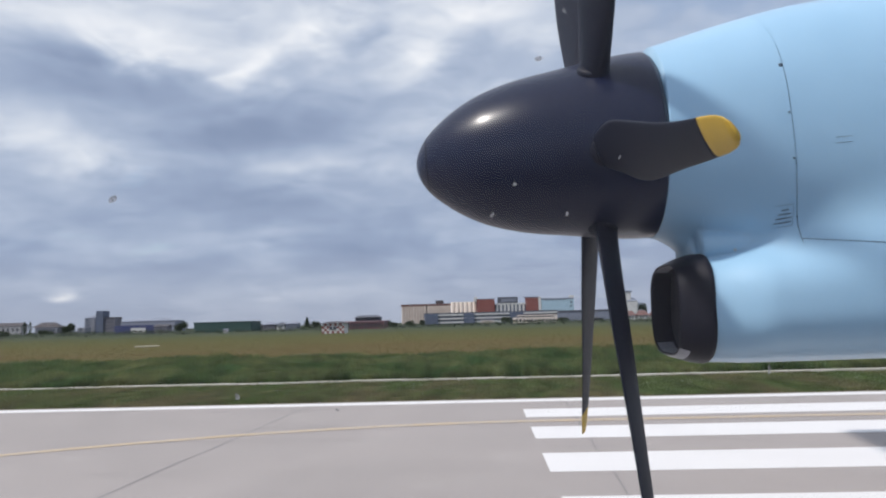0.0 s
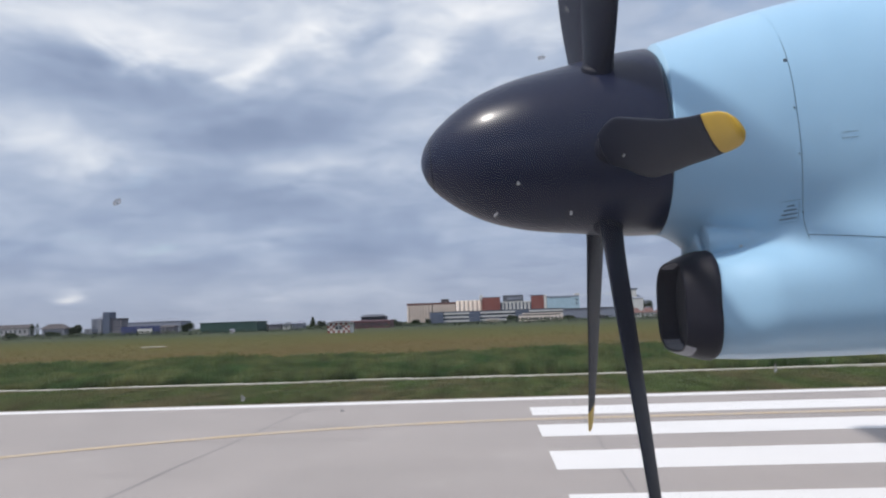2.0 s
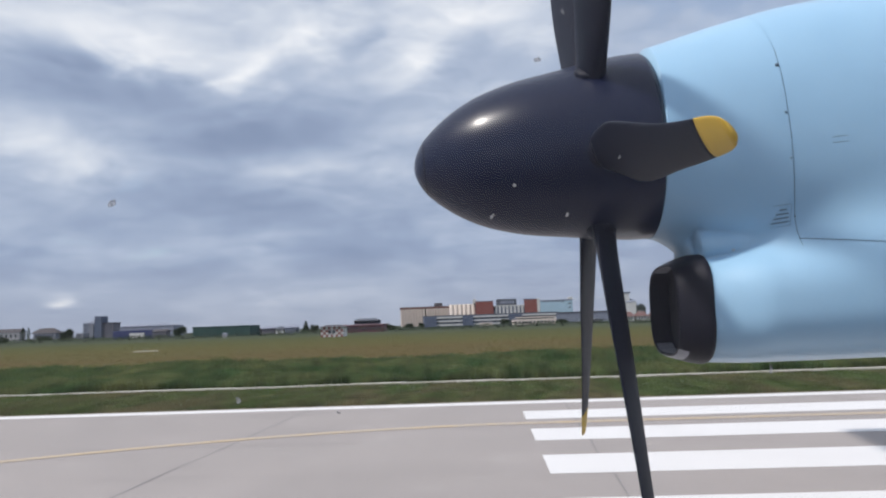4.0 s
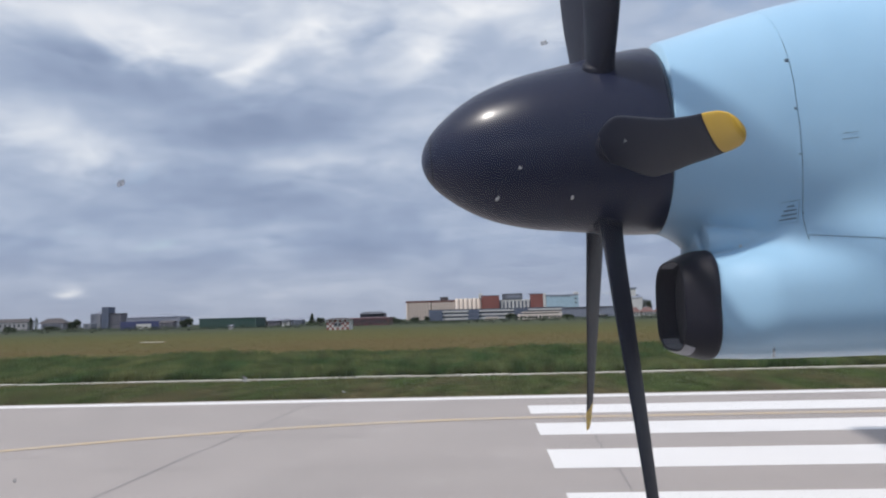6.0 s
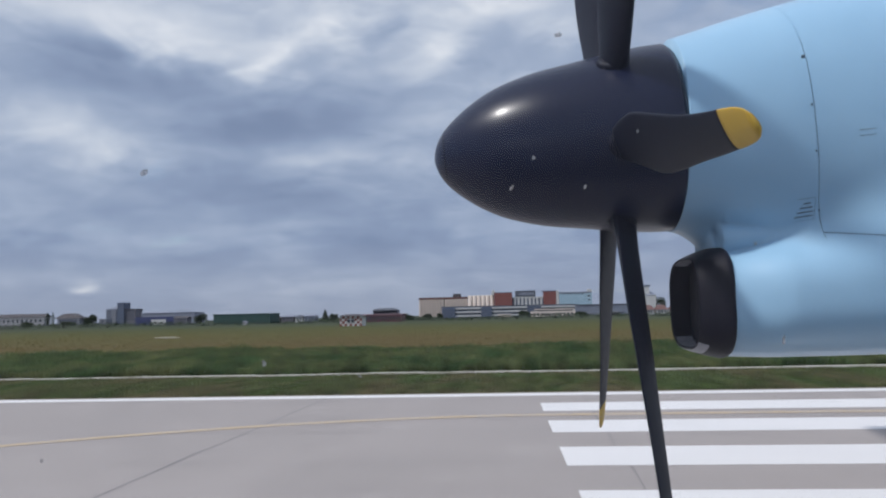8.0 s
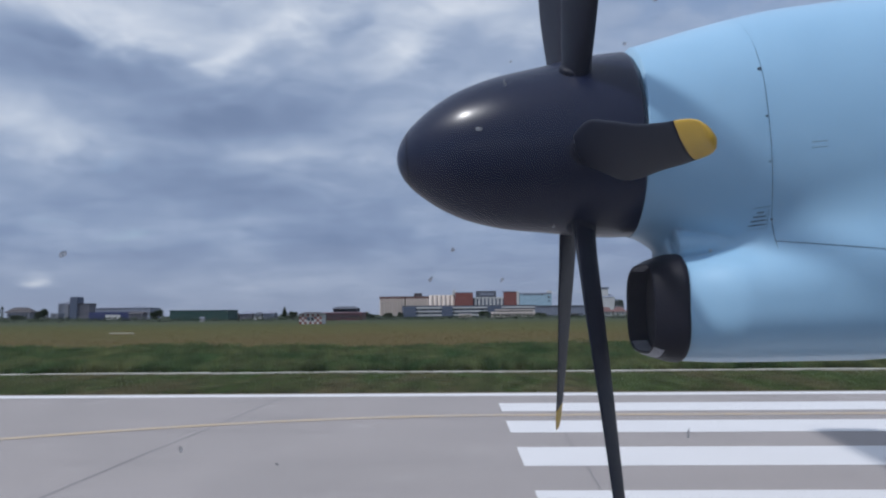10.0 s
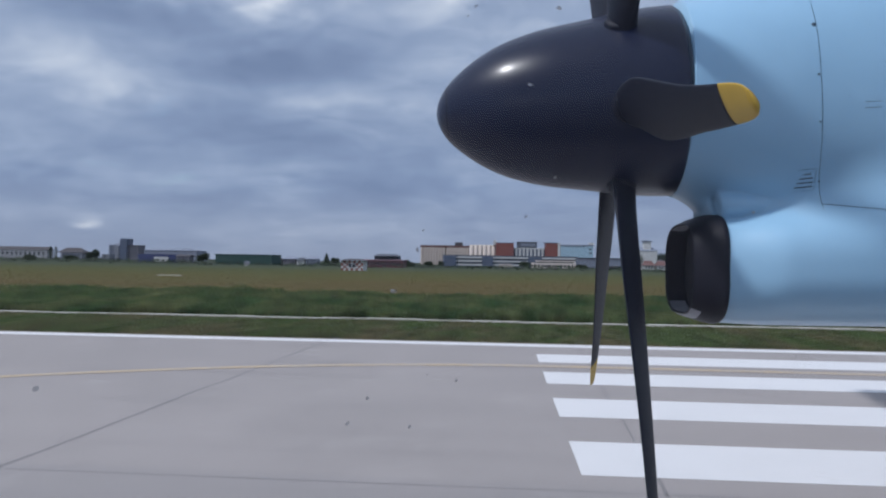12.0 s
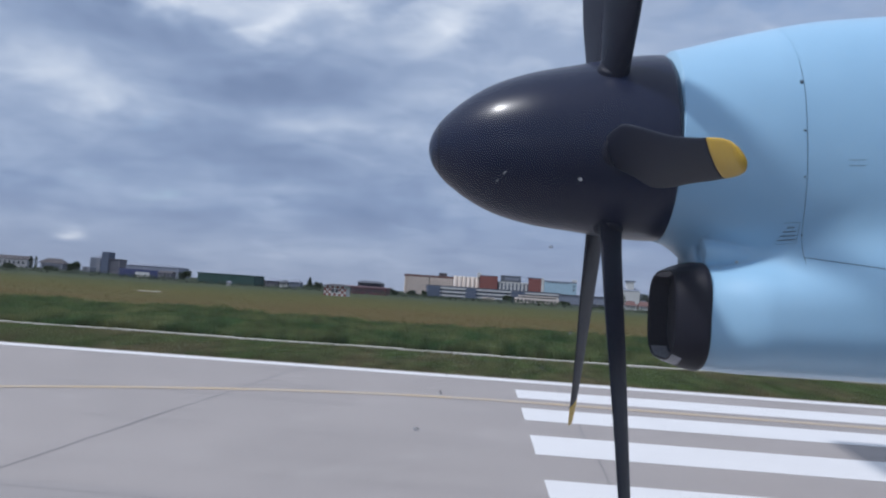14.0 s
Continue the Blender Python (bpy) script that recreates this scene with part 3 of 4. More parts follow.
blade_me, tip_me = blade_mesh(0.25, 1.52, 40), blade_mesh(1.515, 1.68, 8, 1.06)
cuff_bm = bmesh.new()
rings(cuff_bm, [[(q * math.cos(a), q * math.sin(a), z) for a in (2 * math.pi * i / 28 for i in range(28))] for z, q in ((0.29, 0.058), (0.346, 0.058), (0.356, 0.053), (0.360, 0.042))], cap1=True)
cuff_me = bpy.data.meshes.new("cuff")
cuff_bm.to_mesh(cuff_me)
cuff_bm.free()
for k in range(6):
    turn = TILT @ Matrix.Rotation(radians(180 - (18 + 60 * k)), 4, "X")
    blade = part_of("propeller_blade", blade_me, M["blade"], plane, "dark grey composite propeller blade", True)
    blade.matrix_basis = turn
    for nm, me, mat, lab in (("blade_tip", tip_me, M["yellow"], "yellow painted blade tip"), ("blade_cuff", cuff_me, M["blade"], "black round blade root cuff")):
        o = part_of(nm, me, mat, None, lab, True)
        o.parent = blade

# nacelle: an upright oval cowling with the intake duct faired in below
def nacelle_shape(x):
    up = (spline(((0.6, 0.362), (0.9, 0.352), (1.24, 0.35), (1.9, 0.38), (3.0, 0.45), (4.4, 0.40), (5.6, 0.22), (6.2, 0.08)), x),
          spline(((0.6, 0.362), (0.69, 0.384), (0.95, 0.455), (1.24, 0.515), (1.9, 0.572), (3.0, 0.60), (4.4, 0.48), (5.6, 0.22), (6.2, 0.08)), x),
          spline(((0.6, 3.245), (1.24, 3.255), (3.0, 3.28), (4.4, 3.4), (6.2, 3.5)), x))
    s = min(1.0, max(0.0, (x - 0.768) / 0.024))
    neck = spline(((0.6, 2.93), (0.66, 2.905), (0.70, 2.858), (0.74, 2.822), (0.775, 2.79), (0.9, 2.78)), min(x, 0.9)) + 0.055
    grow = spline(((0.6, 0.0), (0.8, 0.0), (1.4, 0.05), (3.0, 0.12), (4.4, 0.05), (6.2, -0.2)), x)
    swell = min(1.0, max(0.0, (x - 0.795) / 0.20))
    swell *= swell * (3 - 2 * swell)
    fade = min(1.0, max(0.0, (x - 1.0) / 0.4))
    low = (0.10 + s * 0.185 + 0.045 * swell * (1 - fade) + 0.020 * fade + grow * 0.6, 0.05 + s * 0.155 + 0.010 * swell + grow * 0.35, neck * (1 - s) + 2.592 * s + 0.008 * swell + max(0.0, x - 0.95) * 0.04 + max(0.0, x - 1.5) * 0.08)
    return up, low


def nacelle_field(x, y, z, shape):
    (a, b, c), (d, e, f) = shape
    y -= AX_Y
    p = 2.0 + 0.12 * min(1.0, max(0.0, (x - 0.66) / 0.4))
    q1 = ((abs(y / a) ** p + abs((z - c) / b) ** p) ** (1 / p) - 1) * min(a, b)
    q2 = ((abs(y / d) ** 2.6 + abs((z - f) / e) ** 2.6) ** (1 / 2.6) - 1) * min(d, e)
    k = 0.03 + 0.10 * min(1.0, max(0.0, (x - 0.72) / 0.35)) + 0.14 * min(1.0, max(0.0, (x - 1.05) / 0.4))
    h = max(k - abs(q1 - q2), 0.0) / k
    q = min(q1, q2) - h * h * k * 0.25
    if x > 0.786:                            # solid waist between cowling and duct
        q = min(q, (math.hypot(y / 0.20, (z - 2.825) / 0.10) - 1) * 0.10)
    return q


def solve(f, inside, outside):
    for _ in range(26):
        mid = (inside + outside) / 2
        if f(mid) < 0:
            inside = mid
        else:
            outside = mid
    return inside


def nacelle_loop(x, around=228, off=0.0):
    shape = nacelle_shape(x)
    cz = 2.90 if x < 0.786 else spline(((0.786, 2.90), (0.792, 2.885), (0.804, 2.84), (0.815, 2.825), (1.0, 2.825), (1.6, 2.86), (3.0, 2.95), (4.0, 3.1), (4.4, 3.4), (6.2, 3.5)), x)
    out = []
    for i in range(around):
        a = 2 * math.pi * i / around
        dy, dz = math.cos(a), math.sin(a)
        r = solve(lambda q: nacelle_field(x, AX_Y + dy * q, cz + dz * q, shape), 0.0, 1.2) + off
        out.append((x, AX_Y + dy * r, cz + dz * r))
    return out


def near_y(x, z):
    """Where the side of the cowling facing the cabin lies."""
    shape = nacelle_shape(x)
    return AX_Y - solve(lambda q: nacelle_field(x, AX_Y - q, z, shape), 0.0, 1.2)


def near_point(x, z, off=0.0):
    p = Vector((x, near_y(x, z), z))
    e = 0.004
    n = Vector((-(near_y(x + e, z) - near_y(x - e, z)) / (2 * e), 1.0, -(near_y(x, z + e) - near_y(x, z - e)) / (2 * e))).normalized()
    return p - n * off


xs = [0.655, 0.66, 0.68, 0.70, 0.72, 0.74, 0.755, 0.765, 0.775, 0.785] + [0.790 + 0.005 * i for i in range(20)] + [0.89 + 0.0155 * i for i in range(22)] + [1.24 + 0.08 * i for i in range(23)] + [3.2, 3.6, 4.0, 4.4, 4.8, 5.2, 5.6, 5.9, 6.2]
bm = bmesh.new()
rings(bm, [nacelle_loop(x) for x in xs], cap0=True, cap1=True)
nacelle = part("engine_nacelle", bm, M["blue_paint"], plane, "light blue painted engine nacelle", True)


def seam(pts, width=0.004, off=0.0015, mat="seam"):
    bm = bmesh.new()
    left, right = [], []
    for i, (x, z) in enumerate(pts):
        a, b = Vector(pts[max(0, i - 1)]), Vector(pts[min(len(pts) - 1, i + 1)])
        d = (b - a).normalized()
        nx, nz = -d.y * width / 2, d.x * width / 2
        left.append(near_point(x - nx, z - nz, off))
        right.append(near_point(x + nx, z + nz, off))
    strip(bm, left, right)
    return part("panel_seam", bm, M[mat], nacelle, "fine panel seam")


FRONT_SEAM = ((2.78, 1.123), (2.82, 1.118), (2.95, 1.100), (3.102, 1.087), (3.262, 1.076), (3.44, 1.067), (3.60, 1.052), (3.74, 1.030))
seam([(spline(FRONT_SEAM, 2.80 + 0.02 * i), 2.80 + 0.02 * i) for i in range(37)], 0.0015)
seam([(spline(FRONT_SEAM, 3.52 + 0.02 * i), 3.52 + 0.02 * i) for i in range(11)], 0.0015, mat="seam_pale")
seam([(1.118 + 0.02 * i, 2.825 - 0.0022 * i) for i in range(46)], 0.0022)
seam([(1.66, 2.84 + 0.02 * i) for i in range(38)], 0.002)

def stud(x, z, r, mat, name="fastener"):
    bm = bmesh.new()
    p, n = near_point(x, z), (near_point(x, z, 0.01) - near_point(x, z)).normalized()
    q = n.to_track_quat("Z", "Y").to_matrix()
    loops = [[p + q @ Vector((r * k * math.cos(a), r * k * math.sin(a), h)) for a in (2 * math.pi * i / 12 for i in range(12))] for k, h in ((1.0, -0.001), (1.0, 0.0015), (0.7, 0.0028))]
    rings(bm, loops, cap1=True)
    return part(name, bm, mat, nacelle, "", True)


for x, z, r in ((1.060, 3.440, 0.0075), (1.069, 3.262, 0.0042), (1.080, 3.102, 0.0034), (1.106, 2.905, 0.0034), (0.874, 2.928, 0.0022), (0.91, 3.322, 0.0013), (0.936, 3.336, 0.0013), (1.17, 3.186, 0.0014), (1.176, 3.132, 0.0013)):
    stud(x, z, r, M["seam"])
stud(0.905, 2.799, 0.006, M["steel"], "bright_fastener")


def patch(name, x0, x1, z0, z1, mat, label, off=0.002, lean=0.0, parent=None, n=3):
    """A thin sheet that lies on the cowling."""
    bm = bmesh.new()
    rows = []
    for j in range(n + 1):
        z = z0 + (z1 - z0) * j / n
        rows.append([bm.verts.new(near_point(x0 + (x1 - x0) * i / n, z + lean * (x0 + (x1 - x0) * i / n - x0), off)) for i in range(n + 1)])
    for a, b in zip(rows, rows[1:]):
        for i in range(n):
            bm.faces.new((a[i], a[i + 1], b[i + 1], b[i]))
    return part(name, bm, mat, parent or nacelle, label)


# placard with unreadable lines, in a thin frame
for z0, a, b in ((2.926, 1.052, 1.076), (2.911, 1.042, 1.084), (2.896, 1.036, 1.086), (2.881, 1.030, 1.086)):
    patch("placard_line", a, b, z0, z0 + 0.0045, M["ink"], "", lean=0.10)
for a, b, z0, z1 in ((1.028, 1.092, 2.942, 2.9434), (1.0906, 1.092, 2.874, 2.9434), (1.028, 1.092, 2.868, 2.8692)):
    patch("placard_frame", a, b, z0, z1, M["ink"], "", lean=0.10)
for z0 in (3.166, 3.146):
    patch("stencil_line", 1.222, 1.278, z0, z0 + 0.0022, M["ink"], "", lean=0.06)
patch("warning_label", 1.478, 1.522, 3.043, 3.067, M["white_paint"], "small white label with faint print")
patch("placard_line", 1.490, 1.508, 3.054, 3.060, M["ink"], "", off=0.003)


def scoop(x, z, size, label):
    """A small scoop-shaped bulge: a raised lip, its mouth shade a near-black sheet."""
    bm = bmesh.new()
    p = near_point(x, z)
    loops = []
    for t, h, wd in ((0.0, 0.0, 0.04), (0.35, 0.016, 0.26), (0.7, 0.032, 0.46), (0.94, 0.040, 0.55), (1.0, 0.034, 0.52)):
        loops.append([(p.x + t * size, near_point(p.x + t * size, z).y - h * max(0.0, math.sin(a)) + 0.01, p.z + wd * size * 0.5 * math.cos(a)) for a in (math.pi * i / 10 for i in range(11))])
    rings(bm, loops, close=False)
    ob = part("scoop_bulge", bm, M["blue_paint"], nacelle, label, True)
    mouth = bmesh.new()
    mouth.faces.new([mouth.verts.new((q[0] - 0.004, q[1] + 0.003, q[2])) for q in loops[-1]])
    part("scoop_shade", mouth, M["duct"], nacelle, "near-black sheet for the shade at a scoop-shaped bulge")
    return ob


# this lower one is added in place of a soft shadowed dent
scoop(1.565, 2.965, 0.10, "small light blue scoop-shaped bulge")
scoop(1.53, 3.262, 0.15, "small light blue scoop-shaped bulge")


# engine air intake: black boot round an oblong mouth
def oblong(x, hw, hh, cz, p=3.2, n=56):
    out = []
    for i in range(n):
        a = 2 * math.pi * i / n
        c, s = math.cos(a), math.sin(a)
        out.append((x, AX_Y + hw * math.copysign(abs(c) ** (2 / p), c), cz + hh * math.copysign(abs(s) ** (2 / p), s)))
    return out


ICZ = 2.592
bm = bmesh.new()
rings(bm, [oblong(x, 0.288 * k, 0.208 * k, ICZ - 0.012 * (1 - k)) for x, k in ((0.800, 0.985), (0.792, 1.008), (0.78, 1.0), (0.757, 0.972), (0.735, 0.935), (0.71, 0.885), (0.695, 0.85), (0.687, 0.83), (0.684, 0.815), (0.687, 0.803), (0.70, 0.797), (0.74, 0.79), (0.768, 0.785))])
intake = part("air_intake", bm, M["rubber"], plane, "black rubber-lipped oblong engine air intake", True)
# flat sheet close behind the lip, coloured like the shade deeper in
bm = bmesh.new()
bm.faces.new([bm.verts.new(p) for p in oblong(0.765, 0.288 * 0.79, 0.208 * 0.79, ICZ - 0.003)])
part("throat_shade", bm, M["duct"], intake, "near-black sheet standing for the shade inside the intake")


def lip_strip(rows, a0, a1, name, mat, label):
    """A band on the intake between two angles of its oblong outline."""
    loops = []
    for x, k in rows:
        loop = []
        for i in range(41):
            a = radians(a0 + (a1 - a0) * i / 40)
            c, s = math.cos(a), math.sin(a)
            p = 2 / 3.2
            loop.append((x, AX_Y + 0.288 * k * math.copysign(abs(c) ** p, c), ICZ - 0.012 * (1 - k) + 0.208 * k * math.copysign(abs(s) ** p, s)))
        loops.append(loop)
    bm = bmesh.new()
    rings(bm, loops, close=False)
    return part(name, bm, mat, intake, label, True)


lip_strip(((0.692, 0.794), (0.71, 0.789), (0.755, 0.783)), 225, 315, "lower_lip", M["lip"], "worn pale metal lower lip of the intake")
lip_strip(((0.6865, 0.838), (0.692, 0.852), (0.698, 0.868), (0.708, 0.891), (0.720, 0.911)), 226, 304, "lip_edge", M["lip_pale"], "pale edge under the intake")
lip_strip(((0.690, 0.797), (0.70, 0.792), (0.74, 0.785)), 62, 118, "upper_lip", M["lip"], "grey upper lip of the intake")
part("intake_bolt", boxes((0.742, 3.05, 2.575, 0.764, 3.078, 2.603), bevel=0.006), M["steel"], intake, "small bright bolt inside the intake")

# fuselage shell with the cabin window that the view goes through
FY, FZ, FR = -1.03, 2.33, 1.35


def shell_loops(r_off, xs_list):
    out = []
    for x in xs_list:
        k = 1.0 if -4.5 <= x <= 8.5 else (math.sqrt(max(0.0, 1 - ((-4.5 - x) / 3.4) ** 2)) if x < 0 else 1 - 0.8 * ((x - 8.5) / 7.5) ** 1.4)
        up = 0.0 if x < 8.5 else 0.75 * ((x - 8.5) / 7.5) ** 1.4
        r = max(0.02, (FR - r_off) * k)
        out.append([(x, FY + r * math.cos(a), FZ + up + r * math.sin(a)) for a in shell_angles])
    return out


hole_low, hole_high = math.asin((2.38 - FZ) / FR), math.asin((2.82 - FZ) / FR)
shell_angles = [hole_low, (hole_low + hole_high) / 2, hole_high] + [hole_high + (2 * math.pi + hole_low - hole_high) * i / 44 for i in range(1, 44)]
shell_xs = [-7.85, -7.7, -7.3, -6.6, -5.6, -4.5, -2.5, -0.19, 0.17, 2.5, 5.0, 8.5, 10.0, 11.5, 13.0, 14.5, 15.9]
bm = bmesh.new()
skins = []
for off in (0.0, 0.028):
    rows = [[bm.verts.new(p) for p in loop] for loop in shell_loops(off, shell_xs)]
    for i, (a, b) in enumerate(zip(rows, rows[1:])):
        for j in range(len(shell_angles)):
            if shell_xs[i] == -0.19 and j in (0, 1):
                continue
            k = (j + 1) % len(shell_angles)
            bm.faces.new((a[j], a[k], b[k], b[j]) if off else (a[j], b[j], b[k], a[k]))
    for end in (rows[0], rows[-1]):
        bm.faces.new(end)
    skins.append(rows)
ia, ib = shell_xs.index(-0.19), shell_xs.index(0.17)
rim = [(ia, 0), (ia, 1), (ia, 2), (ib, 2), (ib, 1), (ib, 0)]
for (i, j), (k, l) in zip(rim, rim[1:] + rim[:1]):
    bm.faces.new((skins[0][i][j], skins[0][k][l], skins[1][k][l], skins[1][i][j]))
fuselage = part("fuselage", bm, M["white_paint"], plane, "white painted cabin body")
pane = part("window_pane", boxes((-0.185, 0.2700, 2.385, 0.165, 0.2740, 2.815)), M["pane"], plane, "clear acrylic cabin window with dried dirt specks")
pane.visible_shadow = False


def speck(x, z, size, seed):
    g = random.Random(seed)
    bm = bmesh.new()
    n, slim, turn = 13, g.uniform(0.5, 0.9), g.uniform(0.0, 3.1)
    raw = [(size * g.uniform(0.4, 1.1) * math.cos(2 * math.pi * i / n) * slim, size * g.uniform(0.5, 1.3) * math.sin(2 * math.pi * i / n)) for i in range(n)]
    rim_pts = [(a * math.cos(turn) - b * math.sin(turn), a * math.sin(turn) + b * math.cos(turn)) for a, b in raw]
    rings(bm, [[(x + k * a, 0.2699 - h, z + k * b) for a, b in rim_pts] for k, h in ((1.0, 0.0), (0.8, 0.00002), (0.3, 0.00004))], cap1=True)
    return part("dirt_speck", bm, M["speck"], pane, "tiny dried dirt speck")


for i, (x, z, s) in enumerate(SPECKS):
    speck(x, z, s, i)

# high wing across the fuselage and over the nacelle, tail and undercarriage
def wing_loops(sections):
    out = []
    for y, x0, chord, z, thick in sections:
        loop = []
        for i in range(24):
            a = 2 * math.pi * i / 24
            c = 0.5 - 0.5 * math.cos(a)
            t = thick * chord * 1.4 * math.sqrt(c) * (1 - c) * (1 if a < math.pi else -0.55)
            loop.append((x0 + chord * c, y, z + t))
        out.append(loop)
    return out


# unseen wing; its span is drawn out so the tip shadow reaches the bars
bm = bmesh.new()
rings(bm, wing_loops(((-17.71, 4.62, 1.35, 4.37, 0.11), (-17.1, 4.52, 1.7, 4.34, 0.12), (-15.19, 4.25, 1.85, 4.30, 0.12), (-5.26, 3.0, 2.9, 3.98, 0.16), (-1.07, 2.85, 3.1, 3.80, 0.17), (3.2, 3.0, 2.9, 3.98, 0.16), (13.13, 4.25, 1.85, 4.30, 0.12), (15.04, 4.52, 1.7, 4.34, 0.12), (15.65, 4.62, 1.35, 4.37, 0.11))), cap0=True, cap1=True)
part("wing", bm, M["white_paint"], plane, "plain high wing", True)
bm = bmesh.new()
rings(bm, [[(p[0], FY + (p[2] - 3.6), 3.4 + p[1]) for p in loop] for loop in wing_loops(((-0.3, 11.6, 4.0, 3.6, 0.1), (4.4, 14.6, 2.2, 3.6, 0.1)))], cap0=True, cap1=True)
part("tail_fin", bm, M["blue_paint"], plane, "blue tail fin", True)
for y in (3.2, -5.34):
    part("gear_leg", boxes((3.55, y - 0.07, 0.35, 3.70, y + 0.07, 2.9), bevel=0.02), M["steel"], plane)
    for dy in (-0.22, 0.22):
        bm = bmesh.new()
        rings(bm, [[(3.62 + r * math.cos(a), y + dy + q, 0.42 + r * math.sin(a)) for a in (2 * math.pi * i / 28 for i in range(28))] for q, r in ((-0.11, 0.25), (-0.11, 0.38), (-0.07, 0.42), (0.07, 0.42), (0.11, 0.38), (0.11, 0.25))], cap0=True, cap1=True)
        part("tyre", bm, M["rubber"], plane, "black tyre", True)
part("gear_leg", boxes((-4.4, FY - 0.06, 0.3, -4.28, FY + 0.06, 1.4), bevel=0.02), M["steel"], plane)
bm = bmesh.new()
rings(bm, [[(-4.34 + r * math.cos(a), FY + q, 0.3 + r * math.sin(a)) for a in (2 * math.pi * i / 28 for i in range(28))] for q, r in ((-0.14, 0.18), (-0.14, 0.27), (-0.1, 0.30), (0.1, 0.30), (0.14, 0.27), (0.14, 0.18))], cap0=True, cap1=True)
part("tyre", bm, M["rubber"], plane, "black tyre", True)

# ---------------------------------------------------------------- the skyline
# Far things are laid out by bearing: across and up are metres at 1 km, d the true distance.
EYE = 2.56


def far_x(across, d):
    return across * d / 1000.0


def far_z(up, d):
    return max(0.0, EYE + (up - EYE) * d / 1000.0)


class House:
    """A building with its front towards the runway; numbers in metres at 1 km."""

    def __init__(self, name, d, label, category="building"):
        self.d = d
        self.ob = thing(name, (0, d, 0), label, category)
        self.placed = False

    def block(self, name, x0, x1, z0, z1, mat, depth=12.0, front=0.0, label="", bevel=0.0):
        d = self.d
        a, b = far_x(x0, d), far_x(x1, d)
        if not self.placed:
            self.ob.location = ((a + b) / 2, d, 0)
            self.placed = True
        low = 0.0 if z0 <= 1 else far_z(z0, d)
        return part(name, boxes((a, d + front, low, b, d + front + depth, far_z(z1, d)), bevel=bevel), M[mat], self.ob, label)

    def roof(self, x0, x1, z0, z1, mat, depth=12.0, hip=0.0, over=0.4):
        d = self.d
        bm = bmesh.new()
        gable(bm, far_x(x0, d) - over, far_x(x1, d) + over, d - over, d + depth + over, far_z(z0, d), far_z(z1, d), hip)
        return part("roof", bm, M[mat], self.ob)

    def windows(self, xs, z0, z1, wide, mat="window_dark", name="window"):
        d = self.d
        for x in xs:
            a, b = far_x(x - wide / 2, d), far_x(x + wide / 2, d)
            part(name, boxes((a, d - 0.12, far_z(z0, d), b, d + 0.1, far_z(z1, d))), M[mat], self.ob)

    def cylinder(self, x0, x1, z0, z1, mat, name="silo"):
        d = self.d
        c, r = far_x((x0 + x1) / 2, d), far_x(x1 - x0, d) / 2
        bm = bmesh.new()
        lo, hi = (0.0 if z0 <= 1 else far_z(z0, d)), far_z(z1, d)
        rings(bm, [[(c + q * math.cos(a), d + r + q * math.sin(a), z) for a in (2 * math.pi * i / 20 for i in range(20))] for z, q in ((lo, r), (hi - r * 0.25, r), (hi, r * 0.75))], cap1=True)
        return part(name, bm, M[mat], self.ob, "", True)


def spread(a, b, n):
    return [a + (b - a) * (i + 0.5) / n for i in range(n)]


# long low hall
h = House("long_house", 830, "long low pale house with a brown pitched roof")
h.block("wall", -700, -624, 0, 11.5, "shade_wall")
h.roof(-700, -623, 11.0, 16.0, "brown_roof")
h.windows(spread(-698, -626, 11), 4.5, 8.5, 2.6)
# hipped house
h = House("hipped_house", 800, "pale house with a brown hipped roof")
h.block("wall", -605, -574, 0, 8.8, "cloud_shade_wall")
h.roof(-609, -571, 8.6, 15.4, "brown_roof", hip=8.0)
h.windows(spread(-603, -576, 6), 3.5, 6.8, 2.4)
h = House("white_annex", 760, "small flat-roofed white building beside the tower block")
h.block("wall", -546, -535.5, 0, 7.0, "cloud_shade_wall")
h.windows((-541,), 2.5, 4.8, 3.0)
# tower block
h = House("tower_block", 790, "grey tower block with a tall stair tower and a curved roof")
h.block("wall", -536, -519.4, 0, 20.2, "grey_wall", 16)
h.block("stair_tower", -519.4, -509.8, 0, 28.6, "dark_wall", 14, -1.5, "dark stair tower")
h.block("wall", -509.8, -494.6, 0, 19.0, "pink_wall", 16)
h.block("light_bay", -527.5, -521.5, 0, 18.5, "cloud_shade_wall", 1.0, -0.8, "pale vertical bay")
h.roof(-530, -510, 20.2, 26.0, "grey_wall", 14, 6.0, 0.0)
for z in (4.0, 8.0, 12.0, 16.0):
    h.windows((-533, -530), z, z + 2.0, 1.6)
    h.windows(spread(-508, -496, 4), z, z + 2.0, 1.8)
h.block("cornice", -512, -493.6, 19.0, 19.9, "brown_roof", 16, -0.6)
# blue works hall and grey hall behind
h = House("blue_hall", 520, "low dark blue works hall with a white gate")
h.block("wall", -494.7, -441.0, 0, 8.2, "blue_wall", 14)
h.block("gate", -472, -452, 0, 4.6, "white_wall", 0.3, -0.2, "white gate")
h = House("grey_hall", 640, "long grey metal hall with a pale shallow roof")
h.block("wall", -486, -412, 0, 13.5, "pale_roof", 22)
h.roof(-486, -453, 13.0, 15.6, "pale_roof", 22)
h.roof(-455, -412, 13.3, 16.8, "grey_wall", 22, 14.0)
h = House("pink_house", 500, "small pinkish house at the edge of the meadow")
h.block("wall", -441, -423, 0, 5.8, "pink_wall", 8)
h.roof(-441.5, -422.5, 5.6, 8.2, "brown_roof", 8)
